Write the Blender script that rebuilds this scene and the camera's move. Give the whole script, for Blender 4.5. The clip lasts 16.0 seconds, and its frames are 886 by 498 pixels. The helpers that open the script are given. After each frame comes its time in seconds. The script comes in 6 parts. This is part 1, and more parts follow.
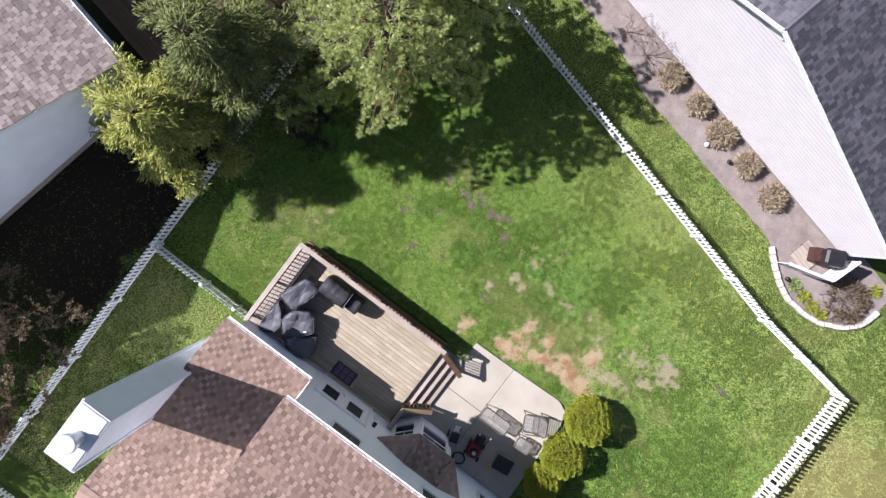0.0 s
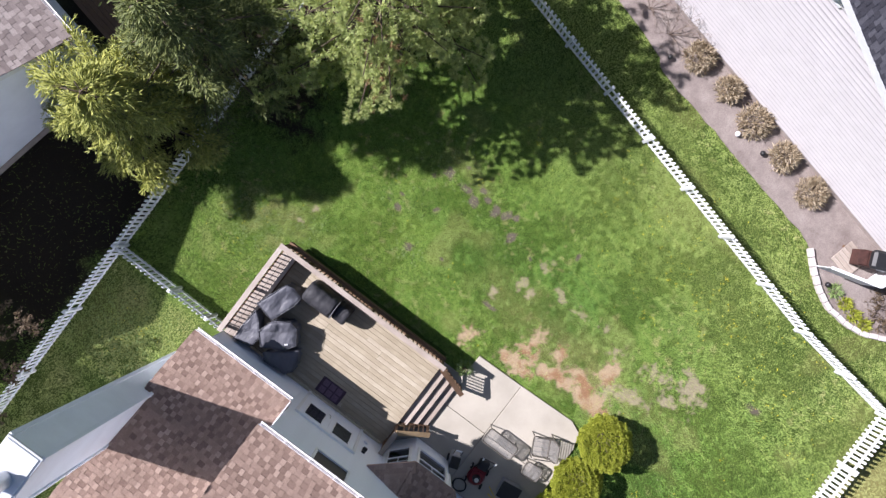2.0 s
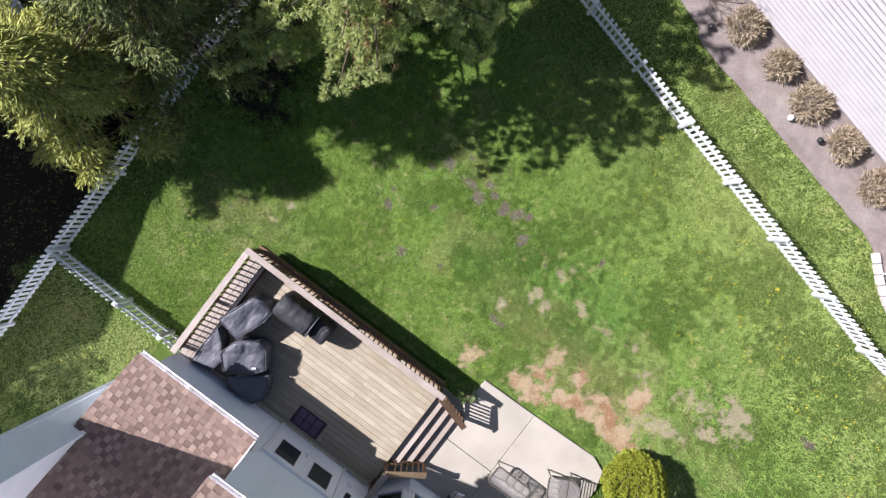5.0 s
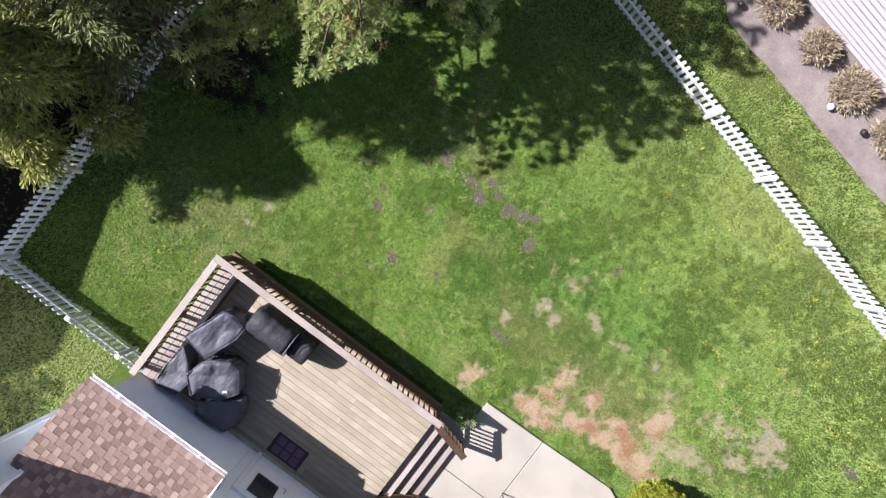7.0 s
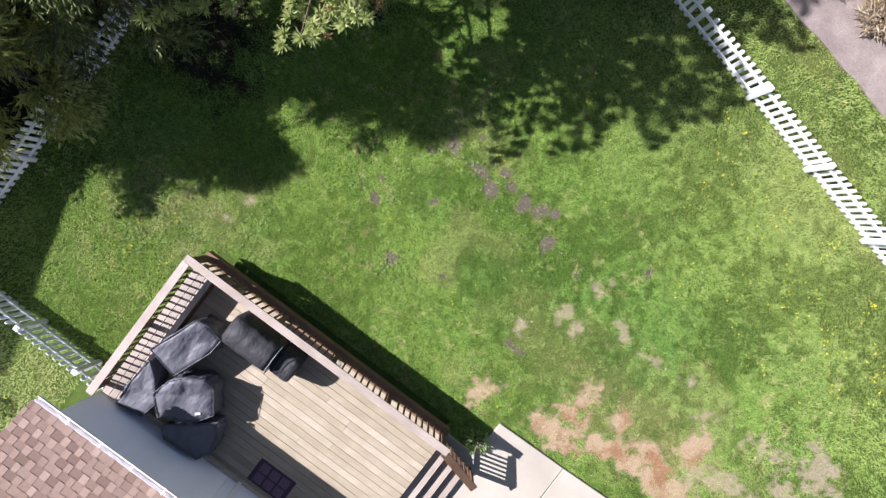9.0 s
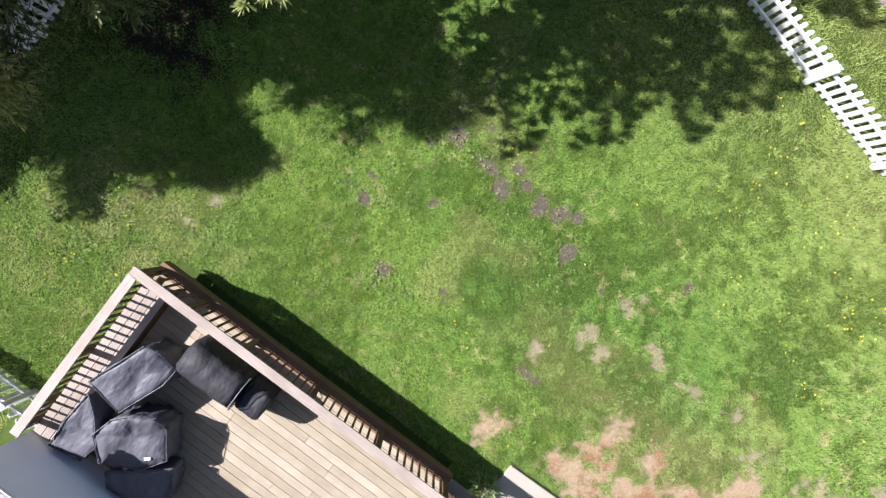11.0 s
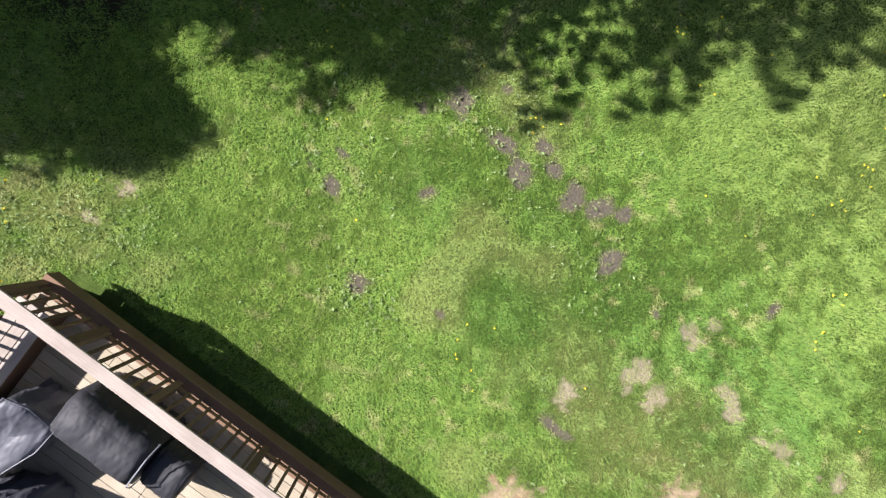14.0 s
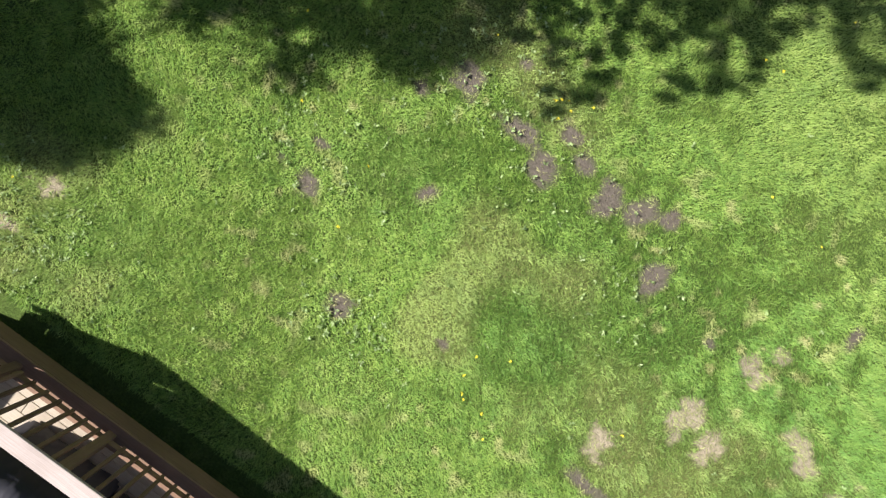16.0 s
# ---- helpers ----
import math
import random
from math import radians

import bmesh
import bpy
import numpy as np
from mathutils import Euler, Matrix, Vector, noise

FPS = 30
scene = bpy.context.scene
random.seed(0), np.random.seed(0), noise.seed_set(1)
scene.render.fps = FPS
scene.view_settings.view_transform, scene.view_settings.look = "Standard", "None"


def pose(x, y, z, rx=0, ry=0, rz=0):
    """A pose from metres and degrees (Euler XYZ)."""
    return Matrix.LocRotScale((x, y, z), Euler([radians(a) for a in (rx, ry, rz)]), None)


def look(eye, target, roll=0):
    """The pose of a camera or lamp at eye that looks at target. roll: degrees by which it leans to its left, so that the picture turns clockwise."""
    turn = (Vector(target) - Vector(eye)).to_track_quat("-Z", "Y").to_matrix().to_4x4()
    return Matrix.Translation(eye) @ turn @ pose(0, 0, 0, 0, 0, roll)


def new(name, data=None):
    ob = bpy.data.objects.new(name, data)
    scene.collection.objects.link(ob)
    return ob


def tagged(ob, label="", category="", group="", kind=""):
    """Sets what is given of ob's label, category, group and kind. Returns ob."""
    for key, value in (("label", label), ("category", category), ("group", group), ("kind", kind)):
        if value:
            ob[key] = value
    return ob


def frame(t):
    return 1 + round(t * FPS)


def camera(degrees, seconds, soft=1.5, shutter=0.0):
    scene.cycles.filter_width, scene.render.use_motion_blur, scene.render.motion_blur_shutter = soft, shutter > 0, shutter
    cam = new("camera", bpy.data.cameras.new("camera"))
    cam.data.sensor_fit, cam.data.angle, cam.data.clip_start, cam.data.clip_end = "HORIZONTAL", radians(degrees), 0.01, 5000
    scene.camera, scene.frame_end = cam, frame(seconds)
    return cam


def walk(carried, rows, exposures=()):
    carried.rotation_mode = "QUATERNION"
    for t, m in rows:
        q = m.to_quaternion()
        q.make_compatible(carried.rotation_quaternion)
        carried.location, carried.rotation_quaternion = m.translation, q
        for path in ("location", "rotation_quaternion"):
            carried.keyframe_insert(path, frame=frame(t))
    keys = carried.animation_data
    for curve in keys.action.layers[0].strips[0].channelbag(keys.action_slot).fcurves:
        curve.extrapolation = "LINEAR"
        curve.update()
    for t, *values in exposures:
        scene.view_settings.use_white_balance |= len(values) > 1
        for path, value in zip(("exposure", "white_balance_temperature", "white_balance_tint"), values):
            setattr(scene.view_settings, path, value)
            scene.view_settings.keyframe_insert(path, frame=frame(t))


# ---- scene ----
cam = camera(64.9, 16.0, 1.35)
SIDE, DROP, EYE, TILT, LEAN, TURN = 16.0, 17.6, 24.76, -92.27, 0.0, 37.2
ROWS = [
    (0.0, 0.0, 0.0, 0.0, 0.0, 0.0, 0.0),
    (0.5, 0.0003, 0.0405, 0.0, -0.03, -0.03, -0.01),
    (1.0, -0.0005, 0.0794, 0.0027, -0.07, -0.04, -0.01),
    (1.5, -0.0008, 0.117, 0.0046, -0.09, -0.03, -0.01),
    (2.0, -0.0005, 0.1513, 0.0049, -0.11, -0.05, -0.02),
    (2.5, -0.0006, 0.1854, 0.0052, -0.11, -0.05, -0.03),
    (3.0, -0.0011, 0.2184, 0.0048, -0.15, -0.03, -0.02),
    (3.5, -0.0017, 0.2513, 0.0059, -0.16, -0.02, -0.02),
    (4.0, -0.0019, 0.2835, 0.0075, -0.19, -0.01, -0.04),
    (6.5, 0.0021, 0.4337, 0.0184, -0.34, 0.07, 0.05),
    (7.0, 0.0035, 0.4625, 0.0202, -0.33, 0.05, 0.09),
    (7.5, 0.0027, 0.4907, 0.0204, -0.35, 0.05, 0.11),
    (8.0, 0.0022, 0.5194, 0.0193, -0.36, 0.07, 0.13),
    (8.5, -0.0013, 0.549, 0.0176, -0.38, 0.06, 0.15),
    (9.0, -0.0053, 0.5798, 0.0185, -0.42, 0.1, 0.13),
    (11.5, -0.0098, 0.7412, 0.0326, -0.84, 0.11, -0.1),
    (12.0, -0.0083, 0.7739, 0.0348, -0.86, 0.14, -0.12),
    (12.5, -0.0066, 0.8068, 0.0332, -0.89, 0.11, -0.15),
    (13.0, -0.0065, 0.8366, 0.0321, -0.93, 0.1, -0.16),
    (13.5, -0.007, 0.8669, 0.0322, -0.97, 0.13, -0.18),
    (14.0, -0.0077, 0.8967, 0.0358, -1.05, 0.07, -0.22),
    (14.5, -0.0075, 0.9255, 0.0379, -1.07, 0.21, -0.22),
    (15.0, -0.0101, 0.9541, 0.0375, -1.17, 0.37, -0.25),
    (15.5, -0.0106, 0.9815, 0.0386, -1.24, 0.46, -0.26),
    (16.0, -0.0099, 0.9964, 0.0434, -1.3, 0.27, -0.27),
]
walk(cam, [(t, pose(0, 0, EYE, TILT, LEAN, TURN) @ pose(SIDE * x, DROP * y, SIDE * z, 90 + pitch / 1.1, roll, yaw / 1.1)) for t, x, y, z, yaw, pitch, roll in ROWS],
     [(0.0, 0.93, 6150, 19), (6.0, 0.99, 6150, 19), (9.0, 1.1, 6150, 19), (12.0, 1.23, 6250, 17), (16.0, 1.29, 6350, 16)])

# ---- world, sun ----
SUN_DIR = Vector((1.0, 0.28, -1.0)).normalized()
world = bpy.data.worlds.new("sky")
scene.world = world
world.use_nodes = True
wn = world.node_tree.nodes
sky = wn.new("ShaderNodeTexSky")
sky.sky_type = "NISHITA"
sky.sun_disc = False
sky.sun_elevation = radians(44)
sky.sun_rotation = radians(254.4)
wn["Background"].inputs["Strength"].default_value = 0.05
world.node_tree.links.new(sky.outputs[0], wn["Background"].inputs["Color"])
sun = new("sun", bpy.data.lights.new("sun", "SUN"))
sun.data.energy = 5.0
sun.data.angle = radians(0.6)
sun.data.color = (1.0, 0.965, 0.93)
sun.matrix_world = look((-20, -10, 40), Vector((-20, -10, 40)) + SUN_DIR)

# ---- materials ----
GROUND = 0.0


class Mat:
    """A node material with a few short-hands."""

    def __init__(self, name, rough=0.7, metal=0.0, spec=0.4):
        self.m = bpy.data.materials.new(name)
        self.m.use_nodes = True
        self.t = self.m.node_tree
        self.b = self.t.nodes["Principled BSDF"]
        self.b.inputs["Roughness"].default_value = rough
        self.b.inputs["Metallic"].default_value = metal
        self.b.inputs["Specular IOR Level"].default_value = spec
        self.tc = self.t.nodes.new("ShaderNodeTexCoord")

    def link(self, a, b):
        self.t.links.new(a, b)

    def coord(self, scale=(1, 1, 1)):
        n = self.t.nodes.new("ShaderNodeMapping")
        n.inputs["Scale"].default_value = scale
        self.link(self.tc.outputs["Object"], n.inputs["Vector"])
        return n.outputs[0]

    def noise(self, scale, detail=4.0, rough=0.6, stretch=(1, 1, 1)):
        n = self.t.nodes.new("ShaderNodeTexNoise")
        n.inputs["Scale"].default_value = scale
        n.inputs["Detail"].default_value = detail
        n.inputs["Roughness"].default_value = rough
        self.link(self.coord(stretch), n.inputs["Vector"])
        return n.outputs["Fac"]

    def ramp(self, fac, stops):
        n = self.t.nodes.new("ShaderNodeValToRGB")
        el = n.color_ramp.elements
        while len(el) < len(stops):
            el.new(0.5)
        for e, (p, c) in zip(el, stops):
            e.position = p
            e.color = (*c, 1)
        self.link(fac, n.inputs["Fac"])
        return n.outputs["Color"]

    def mix(self, fac, a, b, mode="MIX"):
        n = self.t.nodes.new("ShaderNodeMix")
        n.data_type = "RGBA"
        n.blend_type = mode
        for sock, v in ((n.inputs[0], fac), (n.inputs[6], a), (n.inputs[7], b)):
            if isinstance(v, (int, float)):
                sock.default_value = v
            elif isinstance(v, tuple):
                sock.default_value = (*v, 1)
            else:
                self.link(v, sock)
        return n.outputs[2]

    def math(self, op, a, b=0.0):
        n = self.t.nodes.new("ShaderNodeMath")
        n.operation = op
        for sock, v in ((n.inputs[0], a), (n.inputs[1], b)):
            if isinstance(v, (int, float)):
                sock.default_value = v
            else:
                self.link(v, sock)
        return n.outputs[0]

    def random(self):
        return self.t.nodes.new("ShaderNodeObjectInfo").outputs["Random"]

    def island(self):
        return self.t.nodes.new("ShaderNodeNewGeometry").outputs["Random Per Island"]

    def attr(self, name):
        n = self.t.nodes.new("ShaderNodeAttribute")
        n.attribute_name = name
        return n

    def colour(self, c):
        if isinstance(c, tuple):
            self.b.inputs["Base Color"].default_value = (*c, 1)
        else:
            self.link(c, self.b.inputs["Base Color"])
        return self

    def bump(self, h, strength=0.3, dist=0.01):
        n = self.t.nodes.new("ShaderNodeBump")
        n.inputs["Strength"].default_value = strength
        n.inputs["Distance"].default_value = dist
        self.link(h, n.inputs["Height"])
        self.link(n.outputs[0], self.b.inputs["Normal"])
        return self


def plain(name, c, rough=0.6, metal=0.0, vary=0.12, scale=6.0, bump=0.15):
    m = Mat(name, rough, metal)
    f = m.noise(scale, 5)
    lo = tuple(v * (1 - vary) for v in c)
    hi = tuple(min(1, v * (1 + vary)) for v in c)
    m.colour(m.ramp(f, [(0.3, lo), (0.7, hi)]))
    m.bump(m.noise(scale * 12, 3), bump, 0.004)
    return m.m


def shingle_mat(name, stops, grey=0.5):
    m = Mat(name, 0.9, 0, 0.2)
    base = m.ramp(m.math("FRACT", m.math("ADD", m.random(), m.island())), stops)
    grain = m.ramp(m.noise(160, 3), [(0.3, (0.62, 0.62, 0.62)), (0.7, (1.25, 1.25, 1.25))])
    streak = m.ramp(m.noise(1.1, 4), [(0.35, (0.82, 0.82, 0.82)), (0.7, (1.12, 1.12, 1.12))])
    m.colour(m.mix(1.0, m.mix(1.0, base, grain, "MULTIPLY"), streak, "MULTIPLY"))
    m.bump(m.noise(220, 2), 0.5, 0.004)
    return m.m


def wood_mat(name, stops, axis=0, rough=0.8):
    m = Mat(name, rough, 0, 0.25)
    st = [14, 14, 14]
    st[axis] = 0.8
    grain = m.noise(3.0, 6, 0.65, tuple(st))
    base = m.ramp(m.math("ADD", m.math("MULTIPLY", m.random(), 0.55), m.math("MULTIPLY", grain, 0.45)), stops)
    st2 = [60, 60, 60]
    st2[axis] = 2
    fine = m.ramp(m.noise(2.0, 4, 0.7, tuple(st2)), [(0.3, (0.8, 0.79, 0.77)), (0.65, (1.1, 1.1, 1.1))])
    stain = m.ramp(m.noise(1.3, 5), [(0.35, (0.84, 0.82, 0.8)), (0.62, (1.06, 1.06, 1.06))])
    m.colour(m.mix(1.0, m.mix(1.0, base, fine, "MULTIPLY"), stain, "MULTIPLY"))
    m.bump(grain, 0.35, 0.004)
    return m.m


M_DECK = wood_mat("deck_wood", [(0.2, (0.305, 0.262, 0.19)), (0.5, (0.35, 0.304, 0.228)), (0.8, (0.395, 0.347, 0.272))])
M_CAP = wood_mat("cap_wood", [(0.2, (0.3, 0.255, 0.222)), (0.6, (0.38, 0.33, 0.29)), (0.9, (0.44, 0.395, 0.36))])
M_CAPY = wood_mat("cap_wood_across", [(0.2, (0.3, 0.255, 0.222)), (0.6, (0.38, 0.33, 0.29)), (0.9, (0.44, 0.395, 0.36))], 1)
M_STAIN = wood_mat("stained_wood", [(0.2, (0.10, 0.06, 0.038)), (0.5, (0.15, 0.092, 0.057)), (0.9, (0.20, 0.125, 0.08))])
M_STAINZ = wood_mat("stained_wood_upright", [(0.2, (0.10, 0.06, 0.038)), (0.5, (0.15, 0.092, 0.057)), (0.9, (0.20, 0.125, 0.08))], 2)
M_STRINGER = wood_mat("stringer_wood", [(0.2, (0.2, 0.14, 0.08)), (0.5, (0.3, 0.21, 0.12)), (0.9, (0.38, 0.28, 0.17))])
M_FENCE = plain("white_vinyl", (0.74, 0.75, 0.76), 0.45, 0, 0.05, 2.5, 0.05)
M_FENCE_OLD = plain("weathered_white_vinyl", (0.72, 0.74, 0.77), 0.5, 0, 0.12, 3.0, 0.05)
M_SHINGLE = shingle_mat("brown_shingle", [(0.05, (0.285, 0.201, 0.16)), (0.35, (0.315, 0.223, 0.178)), (0.7, (0.345, 0.248, 0.198)), (0.95, (0.4, 0.296, 0.24))])
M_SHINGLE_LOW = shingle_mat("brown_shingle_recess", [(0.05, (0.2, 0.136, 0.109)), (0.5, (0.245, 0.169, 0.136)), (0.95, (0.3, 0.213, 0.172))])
M_SHINGLE_TAN = shingle_mat("tan_shingle", [(0.1, (0.2, 0.165, 0.155)), (0.45, (0.28, 0.235, 0.22)), (0.9, (0.37, 0.32, 0.3))])
M_SHINGLE_GREY = shingle_mat("charcoal_shingle", [(0.1, (0.062, 0.06, 0.072)), (0.5, (0.09, 0.088, 0.105)), (0.9, (0.13, 0.127, 0.145))])
M_WALL = plain("pale_blue_siding", (0.84, 0.87, 0.92), 0.55, 0, 0.05, 1.4, 0.08)
M_WALL_WHITE = plain("pale_siding", (0.82, 0.85, 0.9), 0.55, 0, 0.05, 1.2, 0.08)
M_WALL_CREAM = plain("cream_siding", (0.54, 0.515, 0.52), 0.5, 0, 0.04, 1.5, 0.06)
M_BUTT = plain("dark_siding_edge", (0.4, 0.385, 0.39), 0.7, 0, 0.15, 3, 0.1)
M_TRIM = plain("white_trim", (0.78, 0.79, 0.8), 0.4, 0, 0.05, 4, 0.05)
M_GUTTER = plain("white_gutter", (0.72, 0.70, 0.70), 0.35, 0, 0.12, 5, 0.05)
M_METAL = plain("galvanised_cap", (0.66, 0.68, 0.7), 0.38, 0.55, 0.08, 5, 0.08)
M_DARKGLASS = Mat("window_glass", 0.06, 0, 0.6).colour((0.03, 0.035, 0.04)).m
M_SCREEN = plain("insect_screen", (0.035, 0.037, 0.042), 0.6, 0, 0.2, 30)
M_BEIGE = plain("beige_ledge", (0.42, 0.36, 0.26), 0.7, 0, 0.15, 5)
M_BLACK = plain("black_plastic", (0.018, 0.018, 0.02), 0.45, 0, 0.2, 8)
M_RUBBER = plain("black_rubber", (0.022, 0.022, 0.022), 0.8, 0, 0.2, 12)
M_RED = plain("red_enamel", (0.17, 0.008, 0.016), 0.3, 0, 0.1, 8, 0.03)
M_STEEL = plain("brushed_steel", (0.5, 0.5, 0.5), 0.35, 0.8, 0.1, 12)
M_GREYPL = plain("grey_plastic", (0.22, 0.23, 0.25), 0.5, 0, 0.1, 8)
M_YELLOW = plain("yellow_plastic", (0.6, 0.42, 0.03), 0.5)
M_CHAIR = plain("bronze_frame", (0.11, 0.1, 0.085), 0.45, 0.3, 0.15, 10)
M_SLING = plain("taupe_sling", (0.21, 0.2, 0.185), 0.8, 0, 0.1, 20, 0.3)
M_STONE = plain("pale_block", (0.5, 0.46, 0.44), 0.85, 0, 0.2, 5, 0.4)
M_BRICK = plain("brown_brick_board", (0.06, 0.025, 0.02), 0.8, 0, 0.3, 7, 0.3)
M_FOUND = plain("foundation_concrete", (0.36, 0.31, 0.28), 0.85, 0, 0.15, 4, 0.3)
M_PURPLE = plain("plum_rubber", (0.055, 0.03, 0.05), 0.75, 0, 0.2, 10)
M_PURPLE_LT = plain("plum_weave", (0.13, 0.085, 0.125), 0.85, 0, 0.25, 30, 0.4)


def cover_mat(name, rough, dark, light):
    m = Mat(name, rough, 0, 0.5)
    m.colour(m.ramp(m.noise(1.8, 4), [(0.3, dark), (0.7, light)]))
    m.bump(m.noise(3.0, 3, 0.5, (1, 0.5, 0.6)), 1.0, 0.1)
    return m.m


M_COVER = cover_mat("black_cover_fabric", 0.56, (0.075, 0.077, 0.092), (0.125, 0.128, 0.15))
M_GRILLCOVER = cover_mat("black_grill_fabric", 0.7, (0.02, 0.02, 0.024), (0.03, 0.03, 0.035))


def concrete_mat():
    m = Mat("patio_concrete", 0.85, 0, 0.3)
    a = m.ramp(m.noise(0.9, 6), [(0.3, (0.34, 0.312, 0.26)), (0.7, (0.43, 0.395, 0.335))])
    s = m.ramp(m.noise(60, 4), [(0.3, (0.88, 0.88, 0.88)), (0.7, (1.08, 1.08, 1.08))])
    m.colour(m.mix(1.0, a, s, "MULTIPLY"))
    m.bump(m.noise(90, 3), 0.3, 0.003)
    return m.m


M_CONC = concrete_mat()


def ground_mat():
    m = Mat("lawn_soil", 0.95, 0, 0.15)
    big = m.noise(0.35, 5)
    mid = m.noise(3.0, 6, 0.7)
    fine = m.noise(38, 5, 0.75)
    g = m.ramp(mid, [(0.3, (0.035, 0.062, 0.012)), (0.52, (0.06, 0.1, 0.02)), (0.75, (0.1, 0.14, 0.034))])
    g = m.mix(m.ramp(big, [(0.4, (0, 0, 0)), (0.7, (0.6, 0.6, 0.6))]), g, (0.1, 0.135, 0.03))
    dry = m.attr("dry").outputs["Fac"]
    g = m.mix(m.math("MULTIPLY", dry, 0.8), g, (0.24, 0.215, 0.085))
    g = m.mix(1.0, g, m.ramp(fine, [(0.28, (0.45, 0.45, 0.42)), (0.7, (1.35, 1.35, 1.3))]), "MULTIPLY")
    d = m.attr("dirt").outputs["Fac"]
    red = m.attr("red").outputs["Fac"]
    soil = m.ramp(red, [(0.0, (0.122, 0.106, 0.08)), (0.55, (0.39, 0.325, 0.235)), (1.0, (0.39, 0.295, 0.19))])
    rust = m.math("MULTIPLY", m.math("GREATER_THAN", red, 0.8), m.ramp(m.noise(1.6, 5, 0.65), [(0.48, (0, 0, 0)), (0.62, (1, 1, 1))]))
    soil = m.mix(rust, soil, (0.28, 0.16, 0.088))
    soil = m.mix(1.0, soil, m.ramp(m.noise(26, 6, 0.8), [(0.3, (0.55, 0.53, 0.52)), (0.7, (1.25, 1.25, 1.25))]), "MULTIPLY")
    # near-black colour stands in for deep shade on the ground
    g = m.mix(m.attr("painted_shade").outputs["Fac"], g, m.ramp(m.noise(20, 5, 0.8), [(0.3, (0.012, 0.009, 0.006)), (0.7, (0.034, 0.027, 0.018))]))
    m.colour(m.mix(d, g, soil))
    m.bump(fine, 0.8, 0.03)
    return m.m


M_GROUND = ground_mat()


def mulch_mat():
    m = Mat("mulch", 0.95, 0, 0.15)
    a = m.ramp(m.noise(1.2, 6, 0.7), [(0.3, (0.19, 0.155, 0.145)), (0.55, (0.29, 0.25, 0.23)), (0.8, (0.38, 0.34, 0.31))])
    b = m.ramp(m.noise(45, 5, 0.8), [(0.3, (0.6, 0.58, 0.57)), (0.7, (1.2, 1.2, 1.2))])
    m.colour(m.mix(1.0, a, b, "MULTIPLY"))
    m.bump(m.noise(60, 4), 0.8, 0.02)
    return m.m


M_MULCH = mulch_mat()


def leaf_mat(name, stops, rough=0.6, trans=0.25, patch=0.45, size=0.9, lawn=False):
    m = Mat(name, rough, 0, 0.3)
    if lawn:
        c = m.ramp(m.math("ADD", m.math("MULTIPLY", m.island(), 0.3), m.math("MULTIPLY", m.attr("tone").outputs["Fac"], 0.7)), stops)
        c = m.mix(m.attr("cool").outputs["Fac"], c, (0.1, 0.265, 0.05))
        m.colour(m.mix(m.attr("straw").outputs["Fac"], c, (0.47, 0.46, 0.2)))
    else:
        m.colour(m.ramp(m.math("ADD", m.math("MULTIPLY", m.island(), 1 - patch), m.math("MULTIPLY", m.noise(size, 6, 0.65), patch)), stops))
    m.b.inputs["Transmission Weight"].default_value = 0.0
    tr = m.t.nodes.new("ShaderNodeBsdfTranslucent")
    src = m.b.inputs["Base Color"].links[0].from_socket
    m.link(src, tr.inputs["Color"])
    mx = m.t.nodes.new("ShaderNodeMixShader")
    mx.inputs[0].default_value = trans
    out = m.t.nodes["Material Output"]
    m.link(m.b.outputs[0], mx.inputs[1])
    m.link(tr.outputs[0], mx.inputs[2])
    m.link(mx.outputs[0], out.inputs["Surface"])
    return m.m


M_GRASS = leaf_mat("grass_blades", [(0.08, (0.06, 0.14, 0.02)), (0.32, (0.14, 0.275, 0.04)), (0.58, (0.25, 0.395, 0.066)), (0.8, (0.37, 0.49, 0.12)), (0.97, (0.5, 0.56, 0.25))], 0.6, 0.3, lawn=True)
M_PINE = leaf_mat("pine_needles", [(0.1, (0.25, 0.31, 0.12)), (0.45, (0.43, 0.5, 0.2)), (0.75, (0.56, 0.6, 0.24)), (0.95, (0.64, 0.64, 0.26))], 0.6, 0.5)
M_PINE_DEAD = leaf_mat("dead_pine_needles", [(0.1, (0.18, 0.11, 0.05)), (0.8, (0.32, 0.2, 0.1))])
M_CEDAR = leaf_mat("cedar_sprays", [(0.1, (0.1, 0.12, 0.03)), (0.45, (0.26, 0.285, 0.062)), (0.75, (0.42, 0.425, 0.1)), (0.95, (0.54, 0.52, 0.19))], 0.6, 0.08)
M_CEDAR_DARK = leaf_mat("dark_cedar_sprays", [(0.1, (0.05, 0.068, 0.022)), (0.45, (0.11, 0.135, 0.04)), (0.75, (0.2, 0.225, 0.065)), (0.95, (0.3, 0.31, 0.11))], 0.6, 0.05)
M_BUSH = leaf_mat("bush_leaves", [(0.1, (0.2, 0.235, 0.022)), (0.45, (0.33, 0.37, 0.04)), (0.8, (0.46, 0.48, 0.08))])
M_TWIG = plain("dry_twigs", (0.2, 0.155, 0.125), 0.85, 0, 0.25, 12)
M_DRYLEAF = leaf_mat("dry_shrub_leaves", [(0.1, (0.24, 0.18, 0.11)), (0.5, (0.42, 0.345, 0.235)), (0.9, (0.6, 0.52, 0.4))])
M_BRONZE = leaf_mat("bronze_leaves", [(0.1, (0.07, 0.05, 0.03)), (0.5, (0.14, 0.1, 0.062)), (0.9, (0.23, 0.175, 0.11))])
